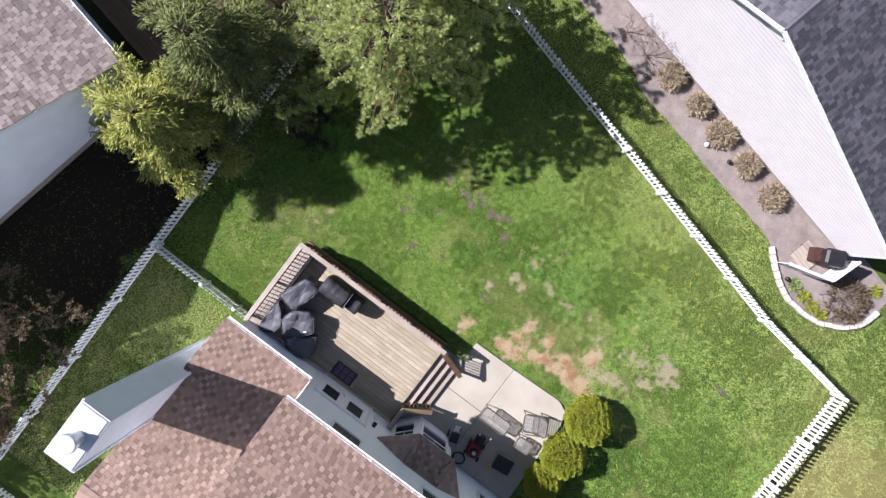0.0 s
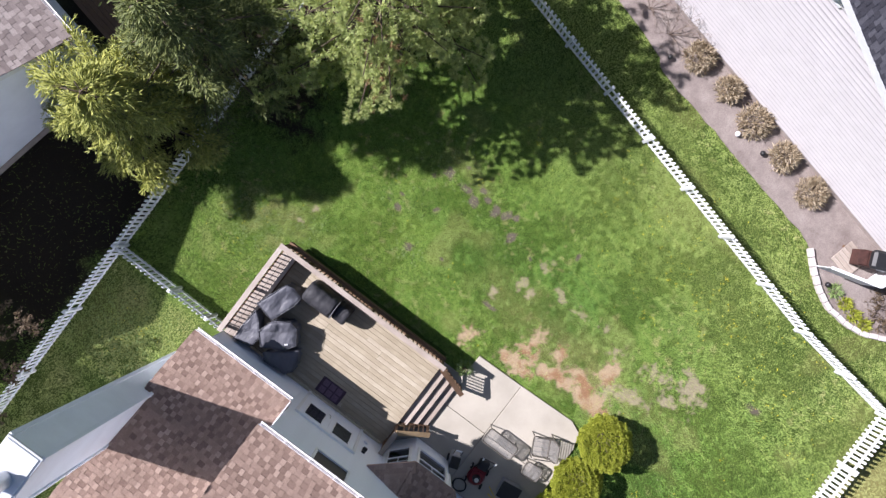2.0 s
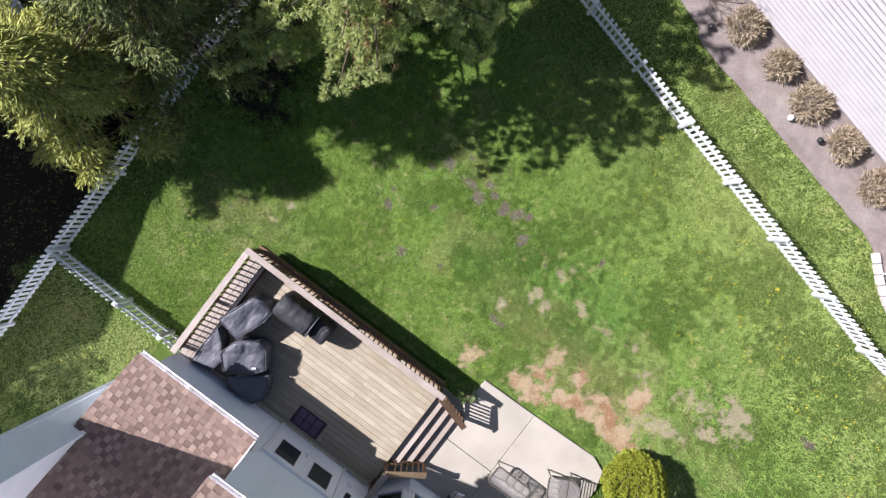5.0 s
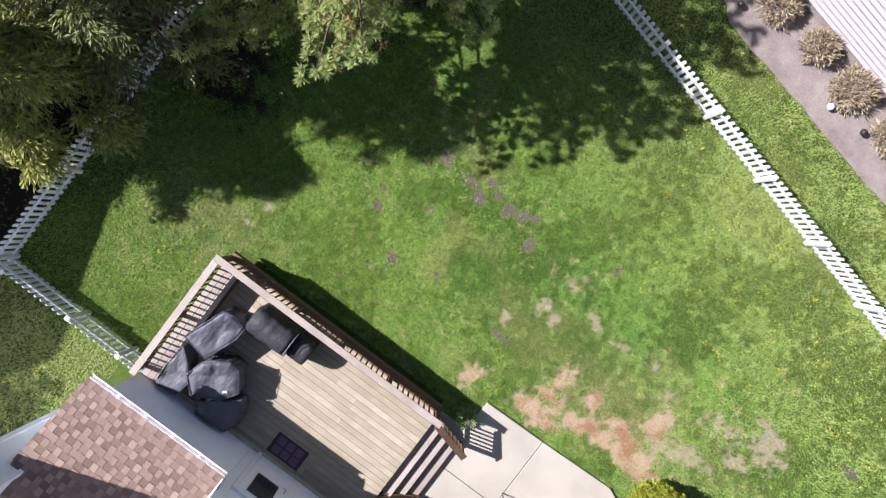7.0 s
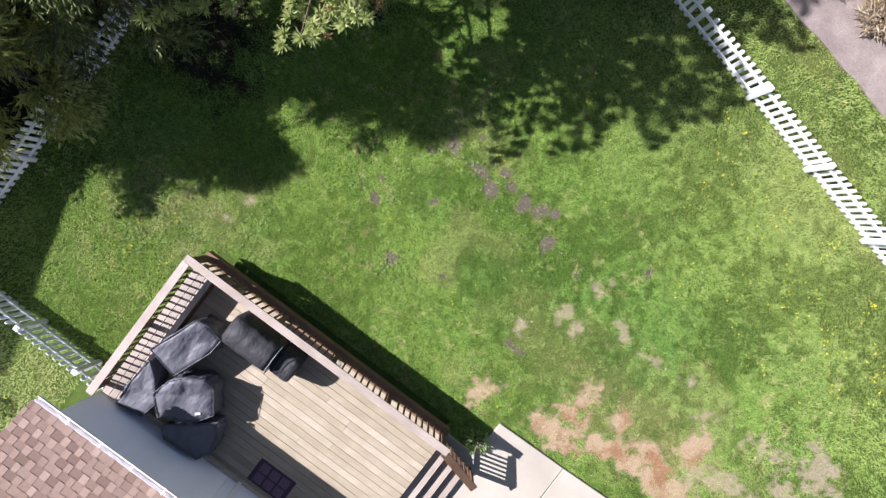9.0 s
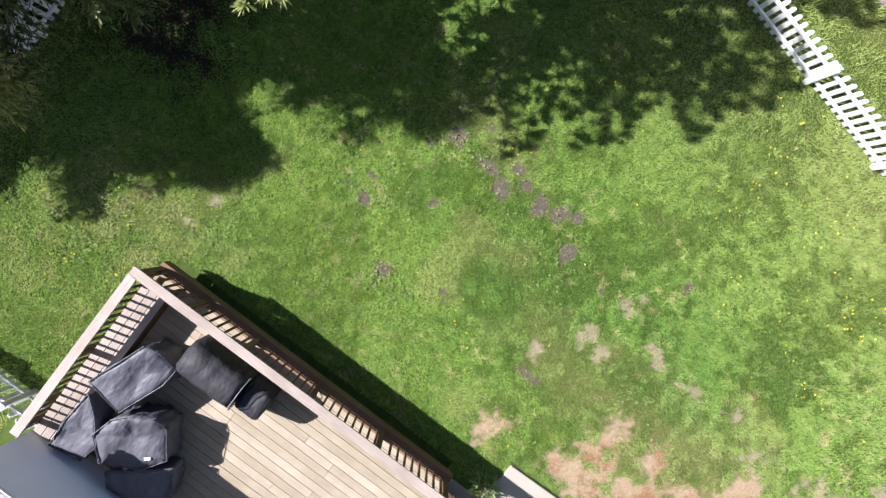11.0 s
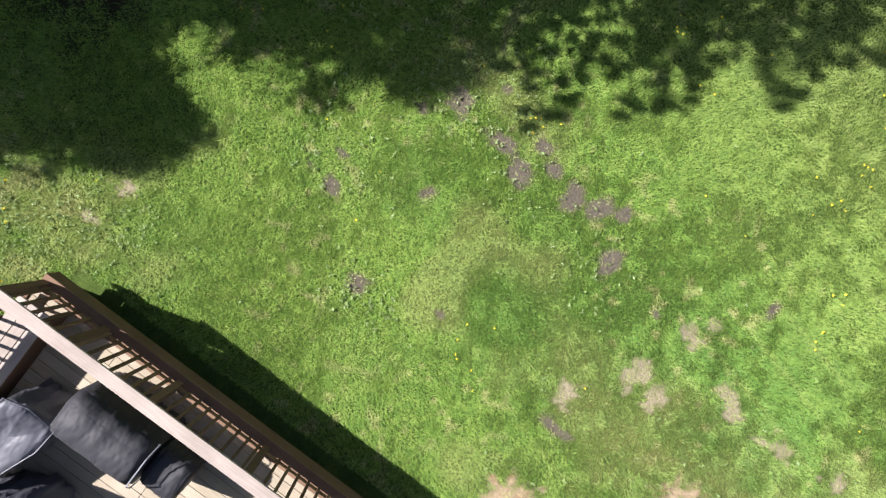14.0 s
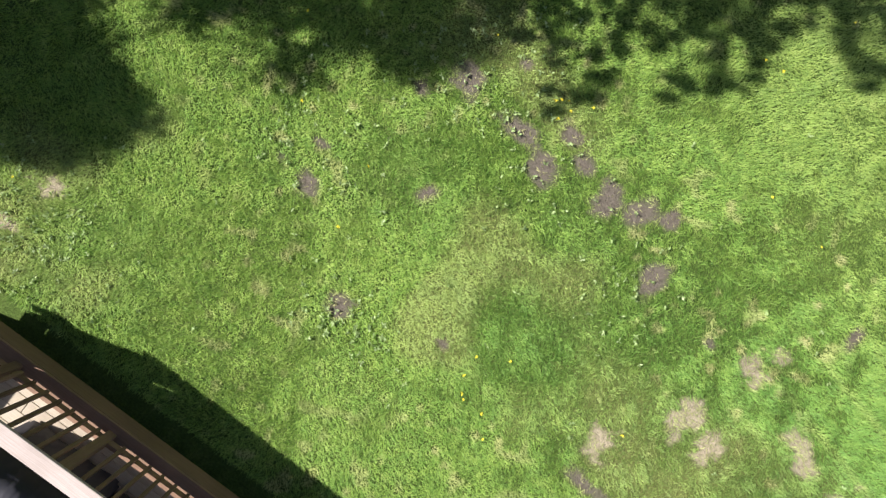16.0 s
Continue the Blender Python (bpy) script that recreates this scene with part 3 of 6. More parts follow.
def build_house():
    root = thing("house", pose(0, 0, 0), "pale blue sided house with brown shingle roof", "house")
    ey = -6.47
    top1 = EAVE1 - 0.06 + SLOPE * (ey - WALL_Y)
    # one-storey wing: gable walls
    bm = bmesh.new()
    w0, w1, yb = -3.25, -0.28, -17.3
    ridge1 = EAVE1 + SLOPE * (ey - RIDGE_Y) - 0.16
    prof = [(WALL_Y, 0), (WALL_Y, top1 - 0.05), (RIDGE_Y, ridge1), (yb, top1 - 0.05), (yb, 0)]
    a = [bm.verts.new((w0, y, z)) for y, z in prof]
    b = [bm.verts.new((w1, y, z)) for y, z in prof]
    bm.faces.new(a)
    bm.faces.new(b[::-1])
    for i in range(5):
        bm.faces.new((a[i], b[i], b[(i + 1) % 5], a[(i + 1) % 5]))
    bmesh.ops.recalc_face_normals(bm, faces=bm.faces)
    part("wing_wall", bm, M_WALL, root)
    # two-storey body
    bm = bmesh.new()
    top2 = EAVE2 - 0.06 + SLOPE * (ey - WALL_Y) - 0.05
    ridge2 = EAVE2 + SLOPE * (ey - RIDGE_Y) - 0.16
    prof = [(WALL_Y, 0), (WALL_Y, top2), (RIDGE_Y, ridge2), (yb, top2), (yb, 0)]
    a = [bm.verts.new((-0.276, y, z)) for y, z in prof]
    b = [bm.verts.new((11.5, y, z)) for y, z in prof]
    bm.faces.new(a)
    bm.faces.new(b[::-1])
    for i in range(5):
        bm.faces.new((a[i], b[i], b[(i + 1) % 5], a[(i + 1) % 5]))
    bmesh.ops.recalc_face_normals(bm, faces=bm.faces)
    part("main_wall", bm, M_WALL, root)
    # siding courses on the wall above the deck
    lap1 = mesh_from("siding_board", between((-3.25, WALL_Y + 0.004, 0), (-0.28, WALL_Y + 0.004, 0), 0.012, 0.2), M_WALL)
    lap2 = mesh_from("siding_board", between((-0.27, WALL_Y + 0.004, 0), (11.5, WALL_Y + 0.004, 0), 0.012, 0.2), M_WALL)
    z = 0.25
    while z < top2 - 0.1:
        tilt = Matrix.Translation((0, WALL_Y, z)) @ Matrix.Rotation(radians(2.5), 4, "X") @ Matrix.Translation((0, -WALL_Y, 0))
        if z < top1 - 0.12:
            share("siding_board", lap1, root, tilt)
        share("siding_board", lap2, root, tilt)
        z += 0.195
    # roof planes
    up = Vector((0, -1, SLOPE)).normalized()
    run = (ey - RIDGE_Y) * math.sqrt(1 + SLOPE ** 2)
    for nm, x0, x1, e in (("wing_roof", -3.55, -0.27, EAVE1), ("main_roof", -0.54, 11.8, EAVE2)):
        rz = e + SLOPE * (ey - RIDGE_Y)
        slab_bm = slab([(x0, ey, e), (x0, RIDGE_Y, rz), (x1, RIDGE_Y, rz), (x1, ey, e)][::-1], 0.14)
        slab([(x0, RIDGE_Y, rz), (x0, 2 * RIDGE_Y - ey, e), (x1, 2 * RIDGE_Y - ey, e), (x1, RIDGE_Y, rz)][::-1], 0.14, slab_bm)
        roof = part(nm, slab_bm, M_SHINGLE, root, "brown shingle roof")
        chim = (lambda s, u: s < 0.28 and 1.95 < u < 3.6) if nm == "wing_roof" else None
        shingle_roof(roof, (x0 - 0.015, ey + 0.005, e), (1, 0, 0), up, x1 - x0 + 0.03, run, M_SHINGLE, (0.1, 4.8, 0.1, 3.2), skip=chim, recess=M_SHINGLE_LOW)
        # the far slope
        cap = bmesh.new()
        n = int((x1 - x0) / 0.2)
        for i in range(n):
            add_box(cap, (x0 + 0.1 + i * 0.2, RIDGE_Y + 0.08, rz + 0.0), (0.21, 0.18, 0.02), Matrix.Rotation(math.atan(-SLOPE), 4, "X"))
        part("ridge_cap", cap, M_SHINGLE, root)
        gutter(root, (x0 + 0.03, ey + 0.012, e + 0.005), (x1 - 0.03, ey + 0.012, e + 0.005), (0, 1))
        bm = bmesh.new()
        between((x0 + 0.02, ey, e - 0.1), (x0 + 0.02, RIDGE_Y, rz - 0.1), 0.03, 0.16, 0, bm)
        part("rake_board", bm, M_TRIM, root)
        part("fascia", box(((x0 + x1) / 2, ey - 0.04, e - 0.12), (x1 - x0 - 0.06, 0.03, 0.17)), M_TRIM, root)
        part("soffit", box(((x0 + x1) / 2, (ey + WALL_Y) / 2 - 0.02, e - 0.2), (x1 - x0 - 0.06, ey - WALL_Y - 0.05, 0.015)), M_TRIM, root)
    part("flashing", between((-0.3, ey, EAVE1 + 0.05), (-0.3, ey - 1.2, EAVE1 + 0.05 + 1.2 * SLOPE), 0.03, 0.1), M_GUTTER, root)
    # double door onto the deck
    door = new("deck_door")
    door.parent = root
    door.matrix_basis = Matrix.Translation((0.0, WALL_Y + 0.015, DECK_Z))
    bm = bmesh.new()
    add_box(bm, (-0.03, 0.02, 1.06), (0.09, 0.07, 2.12), None, 0.008)
    add_box(bm, (1.95, 0.02, 1.06), (0.09, 0.07, 2.12), None, 0.008)
    add_box(bm, (0.96, 0.02, 2.155), (2.07, 0.08, 0.09), None, 0.008)
    part("door_frame", bm, M_TRIM, door)
    for x in (0.02, 0.97):
        part("door_leaf", box((x + 0.465, 0.0, 1.05), (0.92, 0.045, 2.1), None, 0.005), M_WALL_WHITE, door)
        part("door_glass", box((x + 0.45, 0.025, 1.45), (0.55, 0.014, 1.0)), M_DARKGLASS, door)
        bm = bmesh.new()
        for c, s in (((x + 0.45, 0.03, 1.97), (0.63, 0.03, 0.04)), ((x + 0.45, 0.03, 0.93), (0.63, 0.03, 0.04)), ((x + 0.155, 0.03, 1.45), (0.04, 0.03, 1.0)), ((x + 0.745, 0.03, 1.45), (0.04, 0.03, 1.0))):
            add_box(bm, c, s, None, 0.004)
        part("glass_bead", bm, M_TRIM, door)
    bm = bmesh.new()
    add_box(bm, (0.9, 0.05, 1.0), (0.03, 0.04, 0.12), None, 0.006)
    tube([(0.9, 0.06, 1.0), (0.9, 0.1, 1.0), (0.82, 0.1, 1.0)], 0.011, 6, bm)
    part("door_handle", bm, M_STEEL, door)
    part("ledge_board", box((-0.22, WALL_Y + 0.06, DECK_Z + 0.06), (5.7, 0.09, 0.1), None, 0.006), M_BEIGE, root)
    # wall lamp and dryer vent
    bm = box((2.22, WALL_Y + 0.04, 2.3), (0.11, 0.06, 0.2), None, 0.01)
    add_box(bm, (2.22, WALL_Y + 0.11, 2.32), (0.14, 0.12, 0.05), None, 0.01)
    part("wall_lamp", bm, M_BLACK, root, "black wall lantern")
    part("meter_cover", box((2.2, WALL_Y + 0.05, 1.5), (0.14, 0.08, 0.2), None, 0.02), M_TRIM, root)
    # upper windows
    for x, z in ((1.04, 4.35), (4.3, 4.35), (7.4, 4.35)):
        window(root, Matrix.Translation((x, WALL_Y + 0.015, z)), 0.95, 0.85, split=False, glass=M_SCREEN)
    window(root, Matrix.Translation((6.6, WALL_Y + 0.015, 1.2)), 0.95, 1.3)
    bm = bmesh.new()
    for x in (2.55, 2.72):
        bmesh.ops.create_uvsphere(bm, u_segments=10, v_segments=7, radius=0.06, matrix=Matrix.Translation((x, WALL_Y + 0.16, 5.5)))
        tube([(x, WALL_Y + 0.02, 5.58), (x, WALL_Y + 0.16, 5.5)], 0.02, 6, bm)
    part("floodlight", bm, M_TRIM, root, "white twin floodlight")
    # bay with angled sides
    bay = new("bay")
    bay.parent = root
    pl = [(2.88, WALL_Y), (3.55, -6.0), (4.78, -6.0), (5.42, WALL_Y)]
    part("bay_wall", prism(pl, 0.1, 3.0), M_WALL, bay)
    for (xa, ya), (xb, yb2), w, zz in ((pl[0], pl[1], 0.62, 1.15), (pl[1], pl[2], 0.95, 1.15), (pl[2], pl[3], 0.62, 1.15)):
        ln = math.hypot(xb - xa, yb2 - ya)
        ang = math.atan2(yb2 - ya, xb - xa)
        off = (ln - w) / 2
        x, y = xa + math.cos(ang) * off - math.sin(ang) * 0.012, ya + math.sin(ang) * off + math.cos(ang) * 0.012
        window(bay, Matrix.Translation((x, y, zz)) @ Matrix.Rotation(ang, 4, "Z"), w, 1.45)
    o = [(2.45, WALL_Y + 0.01, 3.05), (3.48, -5.8, 3.0), (4.86, -5.8, 3.0), (5.72, WALL_Y + 0.01, 3.05)]
    r = [(3.55, WALL_Y + 0.01, 3.55), (4.8, WALL_Y + 0.01, 3.55)]
    bm = bmesh.new()
    vo = [bm.verts.new(p) for p in o]
    vr = [bm.verts.new(p) for p in r]
    vb = [bm.verts.new((x, y, z - 0.1)) for x, y, z in o]
    bm.faces.new((vo[0], vo[1], vr[0]))
    bm.faces.new((vo[1], vo[2], vr[1], vr[0]))
    bm.faces.new((vo[2], vo[3], vr[1]))
    for i in range(3):
        bm.faces.new((vb[i], vb[i + 1], vo[i + 1], vo[i]))
    bm.faces.new(vb[::-1])
    bmesh.ops.recalc_face_normals(bm, faces=bm.faces)
    part("bay_roof", bm, M_SHINGLE, bay, "small hipped brown shingle roof")
    # shingle tabs of the bay's front slope
    u = Vector((0, WALL_Y + 5.8, 0.55)).normalized()
    shingle_roof(bay, (3.48, -5.79, 3.0), (1, 0, 0), u, 1.38, 1.03, M_SHINGLE, (0, 1.4, 0, 1.05), recess=M_SHINGLE_LOW)
    d = (Vector(o[1]) - Vector(o[0]))
    nrm = d.cross(Vector(r[0]) - Vector(o[0]))
    shingle_roof(bay, o[0], d, nrm.cross(d), d.length, 0.85, M_SHINGLE, (9, 9, 9, 9), skip=lambda s, v: v > s * 0.9 or v > 0.86 * (d.length - s) * 3)
    d3 = (Vector(o[3]) - Vector(o[2]))
    n3 = d3.cross(Vector(r[1]) - Vector(o[2]))
    shingle_roof(bay, o[2], d3, n3.cross(d3), d3.length, 0.85, M_SHINGLE, (9, 9, 9, 9), skip=lambda s, v: v > (d3.length - s) * 0.9 or v > s * 2.6)
    # chimney
    ch = new("chimney")
    ch.parent = root
    part("chimney_chase", box((-3.68, -8.95, 4.5), (0.76, 1.45, 9.0), None, 0.012), M_WALL, ch, "pale blue sided chimney chase")
    bm = bmesh.new()
    for x in (-4.06, -3.3):
        for y in (-9.675, -8.225):
            add_box(bm, (x, y, 4.5), (0.09, 0.09, 8.98))
    part("corner_board", bm, M_WALL_WHITE, ch)
    bm = box((-3.68, -8.95, 9.03), (0.82, 1.51, 0.05), None, 0.008)
    add_box(bm, (-3.68, -8.95, 9.07), (0.74, 1.42, 0.03), None, 0.01)
    part("chimney_cap", bm, M_METAL, ch, "pale metal chimney cap")
    bm = bmesh.new()
    tube([(-3.66, -8.97, 9.07), (-3.66, -8.97, 9.43)], 0.2, 24, bm)
    part("flue_collar", bm, M_METAL, ch)
    bm = bmesh.new()
    tube([(-3.66, -8.97, 9.44), (-3.66, -8.97, 9.55), (-3.66, -8.97, 9.57)], 0.235, 28, bm, 0.21)
    part("flue_lid", bm, M_METAL, ch)


build_house()


# ---- the deck ----
DX0, DX1, DY1 = -3.28, 2.7, -3.46


def rail_run(root, a, b, posts, cap_mat, along_mat, top=CAP_Z, floor=DECK_Z, top_b=None, floor_b=None):
    """A railing from plan place a to b: cap, upper and lower rails, posts and pickets. posts: fractions of its length. It may slope."""
    a, b = Vector((*a, 0)), Vector((*b, 0))
    top_b = top if top_b is None else top_b
    floor_b = floor if floor_b is None else floor_b
    d = (b - a)
    ln = d.length
    ang = math.atan2(d.y, d.x)

    def at(s, z0, z1):
        return a + d * s + Vector((0, 0, z0 + (z1 - z0) * s))

    part("cap_board", between(at(0, top - 0.02, top_b - 0.02) - d.normalized() * 0.07, at(1, top - 0.02, top_b - 0.02) + d.normalized() * 0.07, 0.155, 0.038, 0.004), cap_mat, root, "pale weathered cap board")
    part("upper_rail", between(at(0, top - 0.09, top_b - 0.09), at(1, top - 0.09, top_b - 0.09), 0.038, 0.09), along_mat, root)
    part("lower_rail", between(at(0, floor + 0.12, floor_b + 0.12), at(1, floor + 0.12, floor_b + 0.12), 0.038, 0.09), along_mat, root)
    for s in posts:
        p = at(s, floor, floor_b)
        h = (top + (top_b - top) * s) - p.z - 0.04
        part("post", box((p.x, p.y, p.z + h / 2 - 0.15), (0.09, 0.09, h + 0.3), Matrix.Rotation(ang, 4, "Z"), 0.005), M_STAINZ, root)
    n = int(ln / 0.142)
    h = top - floor - 0.16
    me = mesh_from("baluster", box((0, 0, h / 2), (0.035, 0.035, h), None, 0.003), M_STAINZ)
    for i in range(1, n):
        s = i / n
        if min(abs(s - q) for q in posts) * ln < 0.075:
            continue
        p = at(s, floor + 0.08, floor_b + 0.08)
        share("baluster", me, root, Matrix.Translation(p + Vector((-d.y, d.x, 0)).normalized() * 0.03) @ Matrix.Rotation(ang, 4, "Z"))


def build_deck():
    root = thing("deck", pose(0, 0, 0), "weathered plank deck with brown-stained railing and steps", "deck")
    fl = new("deck_floor")
    fl.parent = root
    rng = random.Random(3)
    w = 0.14
    n = int((DY1 - WALL_Y - 0.02) / (w + 0.004))
    shapes = {}
    for i in range(n):
        y = WALL_Y + 0.03 + (i + 0.5) * (w + 0.0045)
        cuts = [DX0, DX0 + rng.choice((1.22, 2.44, 3.66, 4.27)), DX1 + 0.02]
        for x0, x1 in zip(cuts, cuts[1:]):
            L = round(x1 - x0 - 0.004, 3)
            if L not in shapes:
                shapes[L] = mesh_from("deck_board", box((L / 2, 0, -0.0165), (L, w, 0.033), None, 0.004), M_DECK)
            share("deck_board", shapes[L], fl, Matrix.Translation((x0 + 0.002, y, DECK_Z + rng.uniform(-0.0015, 0.0015))))
    # frame and skirt
    bm = bmesh.new()
    add_box(bm, ((DX0 + DX1) / 2, DY1 + 0.1, DECK_Z - 0.165), (DX1 - DX0 + 0.02, 0.04, 0.25), None, 0.004)
    add_box(bm, (DX0 - 0.02, (DY1 + WALL_Y) / 2, DECK_Z - 0.16), (0.04, DY1 - WALL_Y, 0.25), None, 0.004)
    add_box(bm, (DX1 - 0.02, (DY1 + WALL_Y) / 2, DECK_Z - 0.17), (0.04, DY1 - WALL_Y - 0.1, 0.25), None, 0.004)
    part("rim_joist", bm, M_STAIN, root, "brown-stained rim joist")
    part("border_board", box(((DX0 + DX1) / 2, DY1 + 0.045, DECK_Z - 0.018), (DX1 - DX0 + 0.02, 0.15, 0.034), None, 0.004), M_STAIN, root, "brown-stained border board")
    skirt = new("skirt")
    skirt.parent = root
    me = mesh_from("skirt_board", box((0, 0, 0.29), (0.146, 0.022, 0.6), None, 0.003), M_STAINZ)
    k = int((DX1 - DX0) / 0.15)
    for i in range(k):
        share("skirt_board", me, skirt, Matrix.Translation((DX0 + 0.07 + i * (DX1 - DX0) / k, DY1 - 0.11, 0)))
    k = int((DY1 - WALL_Y) / 0.15)
    for i in range(k):
        share("skirt_board", me, skirt, Matrix.Translation((DX0 + 0.11, DY1 - 0.17 - i * 0.148, 0)) @ Matrix.Rotation(math.pi / 2, 4, "Z"))
    r = new("railing_north")
    r.parent = root
    rail_run(r, (DX0 + 0.02, DY1 + 0.0), (DX1 - 0.03, DY1), (0.005, 0.155, 0.335, 0.55, 0.77, 0.993), M_CAP, M_STAIN)
    r = new("railing_west")
    r.parent = root
    rail_run(r, (DX0 + 0.02, DY1 - 0.13), (DX0 + 0.02, WALL_Y + 0.2), (0.5, 0.985), M_CAPY, M_STAIN)
    r = new("railing_short")
    r.parent = root
    rail_run(r, (2.74, -5.92), (2.74, WALL_Y + 0.12), (0.02, 0.95), M_CAPY, M_STAIN)
    r = new("stair_railing")
    r.parent = root
    rail_run(r, (DX1 + 0.06, DY1 - 0.1), (3.66, -3.88), (0.99,), M_STAIN, M_STAIN, CAP_Z - 0.1, DECK_Z - 0.05, 1.02, 0.12)
    r = new("stair_railing")
    r.parent = root
    rail_run(r, (DX1 + 0.1, -5.85), (3.62, -5.5), (0.99,), M_STRINGER, M_STRINGER, CAP_Z - 0.1, DECK_Z - 0.05, 1.02, 0.12)
    # built-in bench
    bench = new("bench")
    bench.parent = root
    by0, by1 = WALL_Y + 0.06, DY1 - 0.08
    for i in range(3):
        part("seat_board", box((DX0 + 0.14 + i * 0.148, (by0 + by1) / 2, DECK_Z + 0.43), (0.14, by1 - by0, 0.036), None, 0.004), M_CAPY, bench)
    part("front_board", box((DX0 + 0.48, (by0 + by1) / 2, DECK_Z + 0.2), (0.03, by1 - by0, 0.4)), M_STAIN, bench)
    # steps that narrow towards the ground
    st = new("steps")
    st.parent = root
    rise = (DECK_Z - 0.1) / 4
    for i in range(3):
        x0 = DX1 + 0.01 + i * 0.285
        yn, ys = -3.6 - 0.1 * (i + 0.5), -5.85 + 0.12 * (i + 0.5)
        z = DECK_Z - rise * (i + 1)
        for j in range(2):
            part("tread_board", box((x0 + 0.075 + j * 0.144, (yn + ys) / 2, z - 0.018), (0.138, yn - ys, 0.036), None, 0.004), M_CAPY, st)
        part("riser_board", box((x0 + 0.012, (yn + ys) / 2, z + rise / 2 - 0.02), (0.02, yn - ys, rise - 0.01)), M_STAIN, st)
    part("riser_board", box((DX1 + 0.01 + 3 * 0.285, -4.68, 0.1 + rise / 2 - 0.02), (0.02, 1.5, rise - 0.04)), M_STAIN, st)
    for yn, ye in ((-3.62, -3.95), (-5.85, -5.47)):
        part("stringer", between((DX1, yn, DECK_Z - 0.2), (DX1 + 0.88, ye, 0.17), 0.04, 0.26), M_STAIN, st)


build_deck()


# ---- fences ----
def fence(name, a, b, posts, mat, label, side, spacing=0.158, height=1.06):
    """A picket fence from a to b. side: +1 puts the pickets on the left of its direction, -1 on its right."""
    a, b = Vector((*a, 0)), Vector((*b, 0))
    d = b - a
    ln = d.length
    ang = math.atan2(d.y, d.x)
    root = thing(name, Matrix.Translation(a) @ Matrix.Rotation(ang, 4, "Z"), label, "fence", "yard fences")
    for z in (0.26, 0.82):
        part("rail", box((ln / 2, 0, z), (ln, 0.04, 0.085), None, 0.006), mat, root)
    bm = box((0, 0, (height - 0.08) / 2), (0.085, 0.02, height - 0.08), None, 0.004)
    add_box(bm, (0, 0, height - 0.06), (0.055, 0.02, 0.05), None, 0.004)
    me = mesh_from("picket", bm, mat)
    bm = box((0, 0, 0.51), (0.1, 0.1, 1.02), None, 0.006)
    add_box(bm, (0, 0, 1.025), (0.112, 0.112, 0.02), None, 0.008)
    add_box(bm, (0, 0, 1.045), (0.07, 0.07, 0.03), None, 0.02)
    mp = mesh_from("fence_post", bm, mat)
    for s in posts:
        share("fence_post", mp, root, Matrix.Translation((s, 0, 0)))
    n = int(ln / spacing)
    for i in range(n):
        s = (i + 0.5) * ln / n
        if min([abs(s - q) for q in posts] + [9]) < 0.09:
            continue
        share("picket", me, root, Matrix.Translation((s, side * 0.032, random.uniform(0.02, 0.035))) @ Matrix.Rotation(random.uniform(-0.008, 0.008), 4, "Y"))
    return root


fence("picket_fence", (11.1, 4.02), (-6.0, 8.09), [0.02 + 1.93 * i for i in range(10)], M_FENCE, "long white vinyl picket fence between two lawns", -1)
fence("picket_fence", (14.82, 3.5), (11.16, 4.01), [0.02, 1.88], M_FENCE, "white vinyl picket fence panels angled towards a corner", -1)
fence("picket_fence", (14.84, 3.42), (14.86, -9.0), [1.9 * i for i in range(1, 7)], M_FENCE, "white vinyl picket fence by a drier lawn", 1)
fence("picket_fence", (-7.38, -17.2), (-4.0, -17.25), [1.7, 3.3], M_FENCE_OLD, "short white picket fence closing the side yard", -1)
fence("picket_fence", (-7.45, 4.0), (-7.45, -19.0), [10.65 + 2.52 * i - 10.08 for i in range(9)], M_FENCE_OLD, "weathered white picket fence in the shade of trees", -1)
fence("picket_fence", (-7.4, -6.7), (-3.3, -6.75), [2.1, 3.5], M_FENCE_OLD, "short weathered white picket fence ending at the deck", -1)


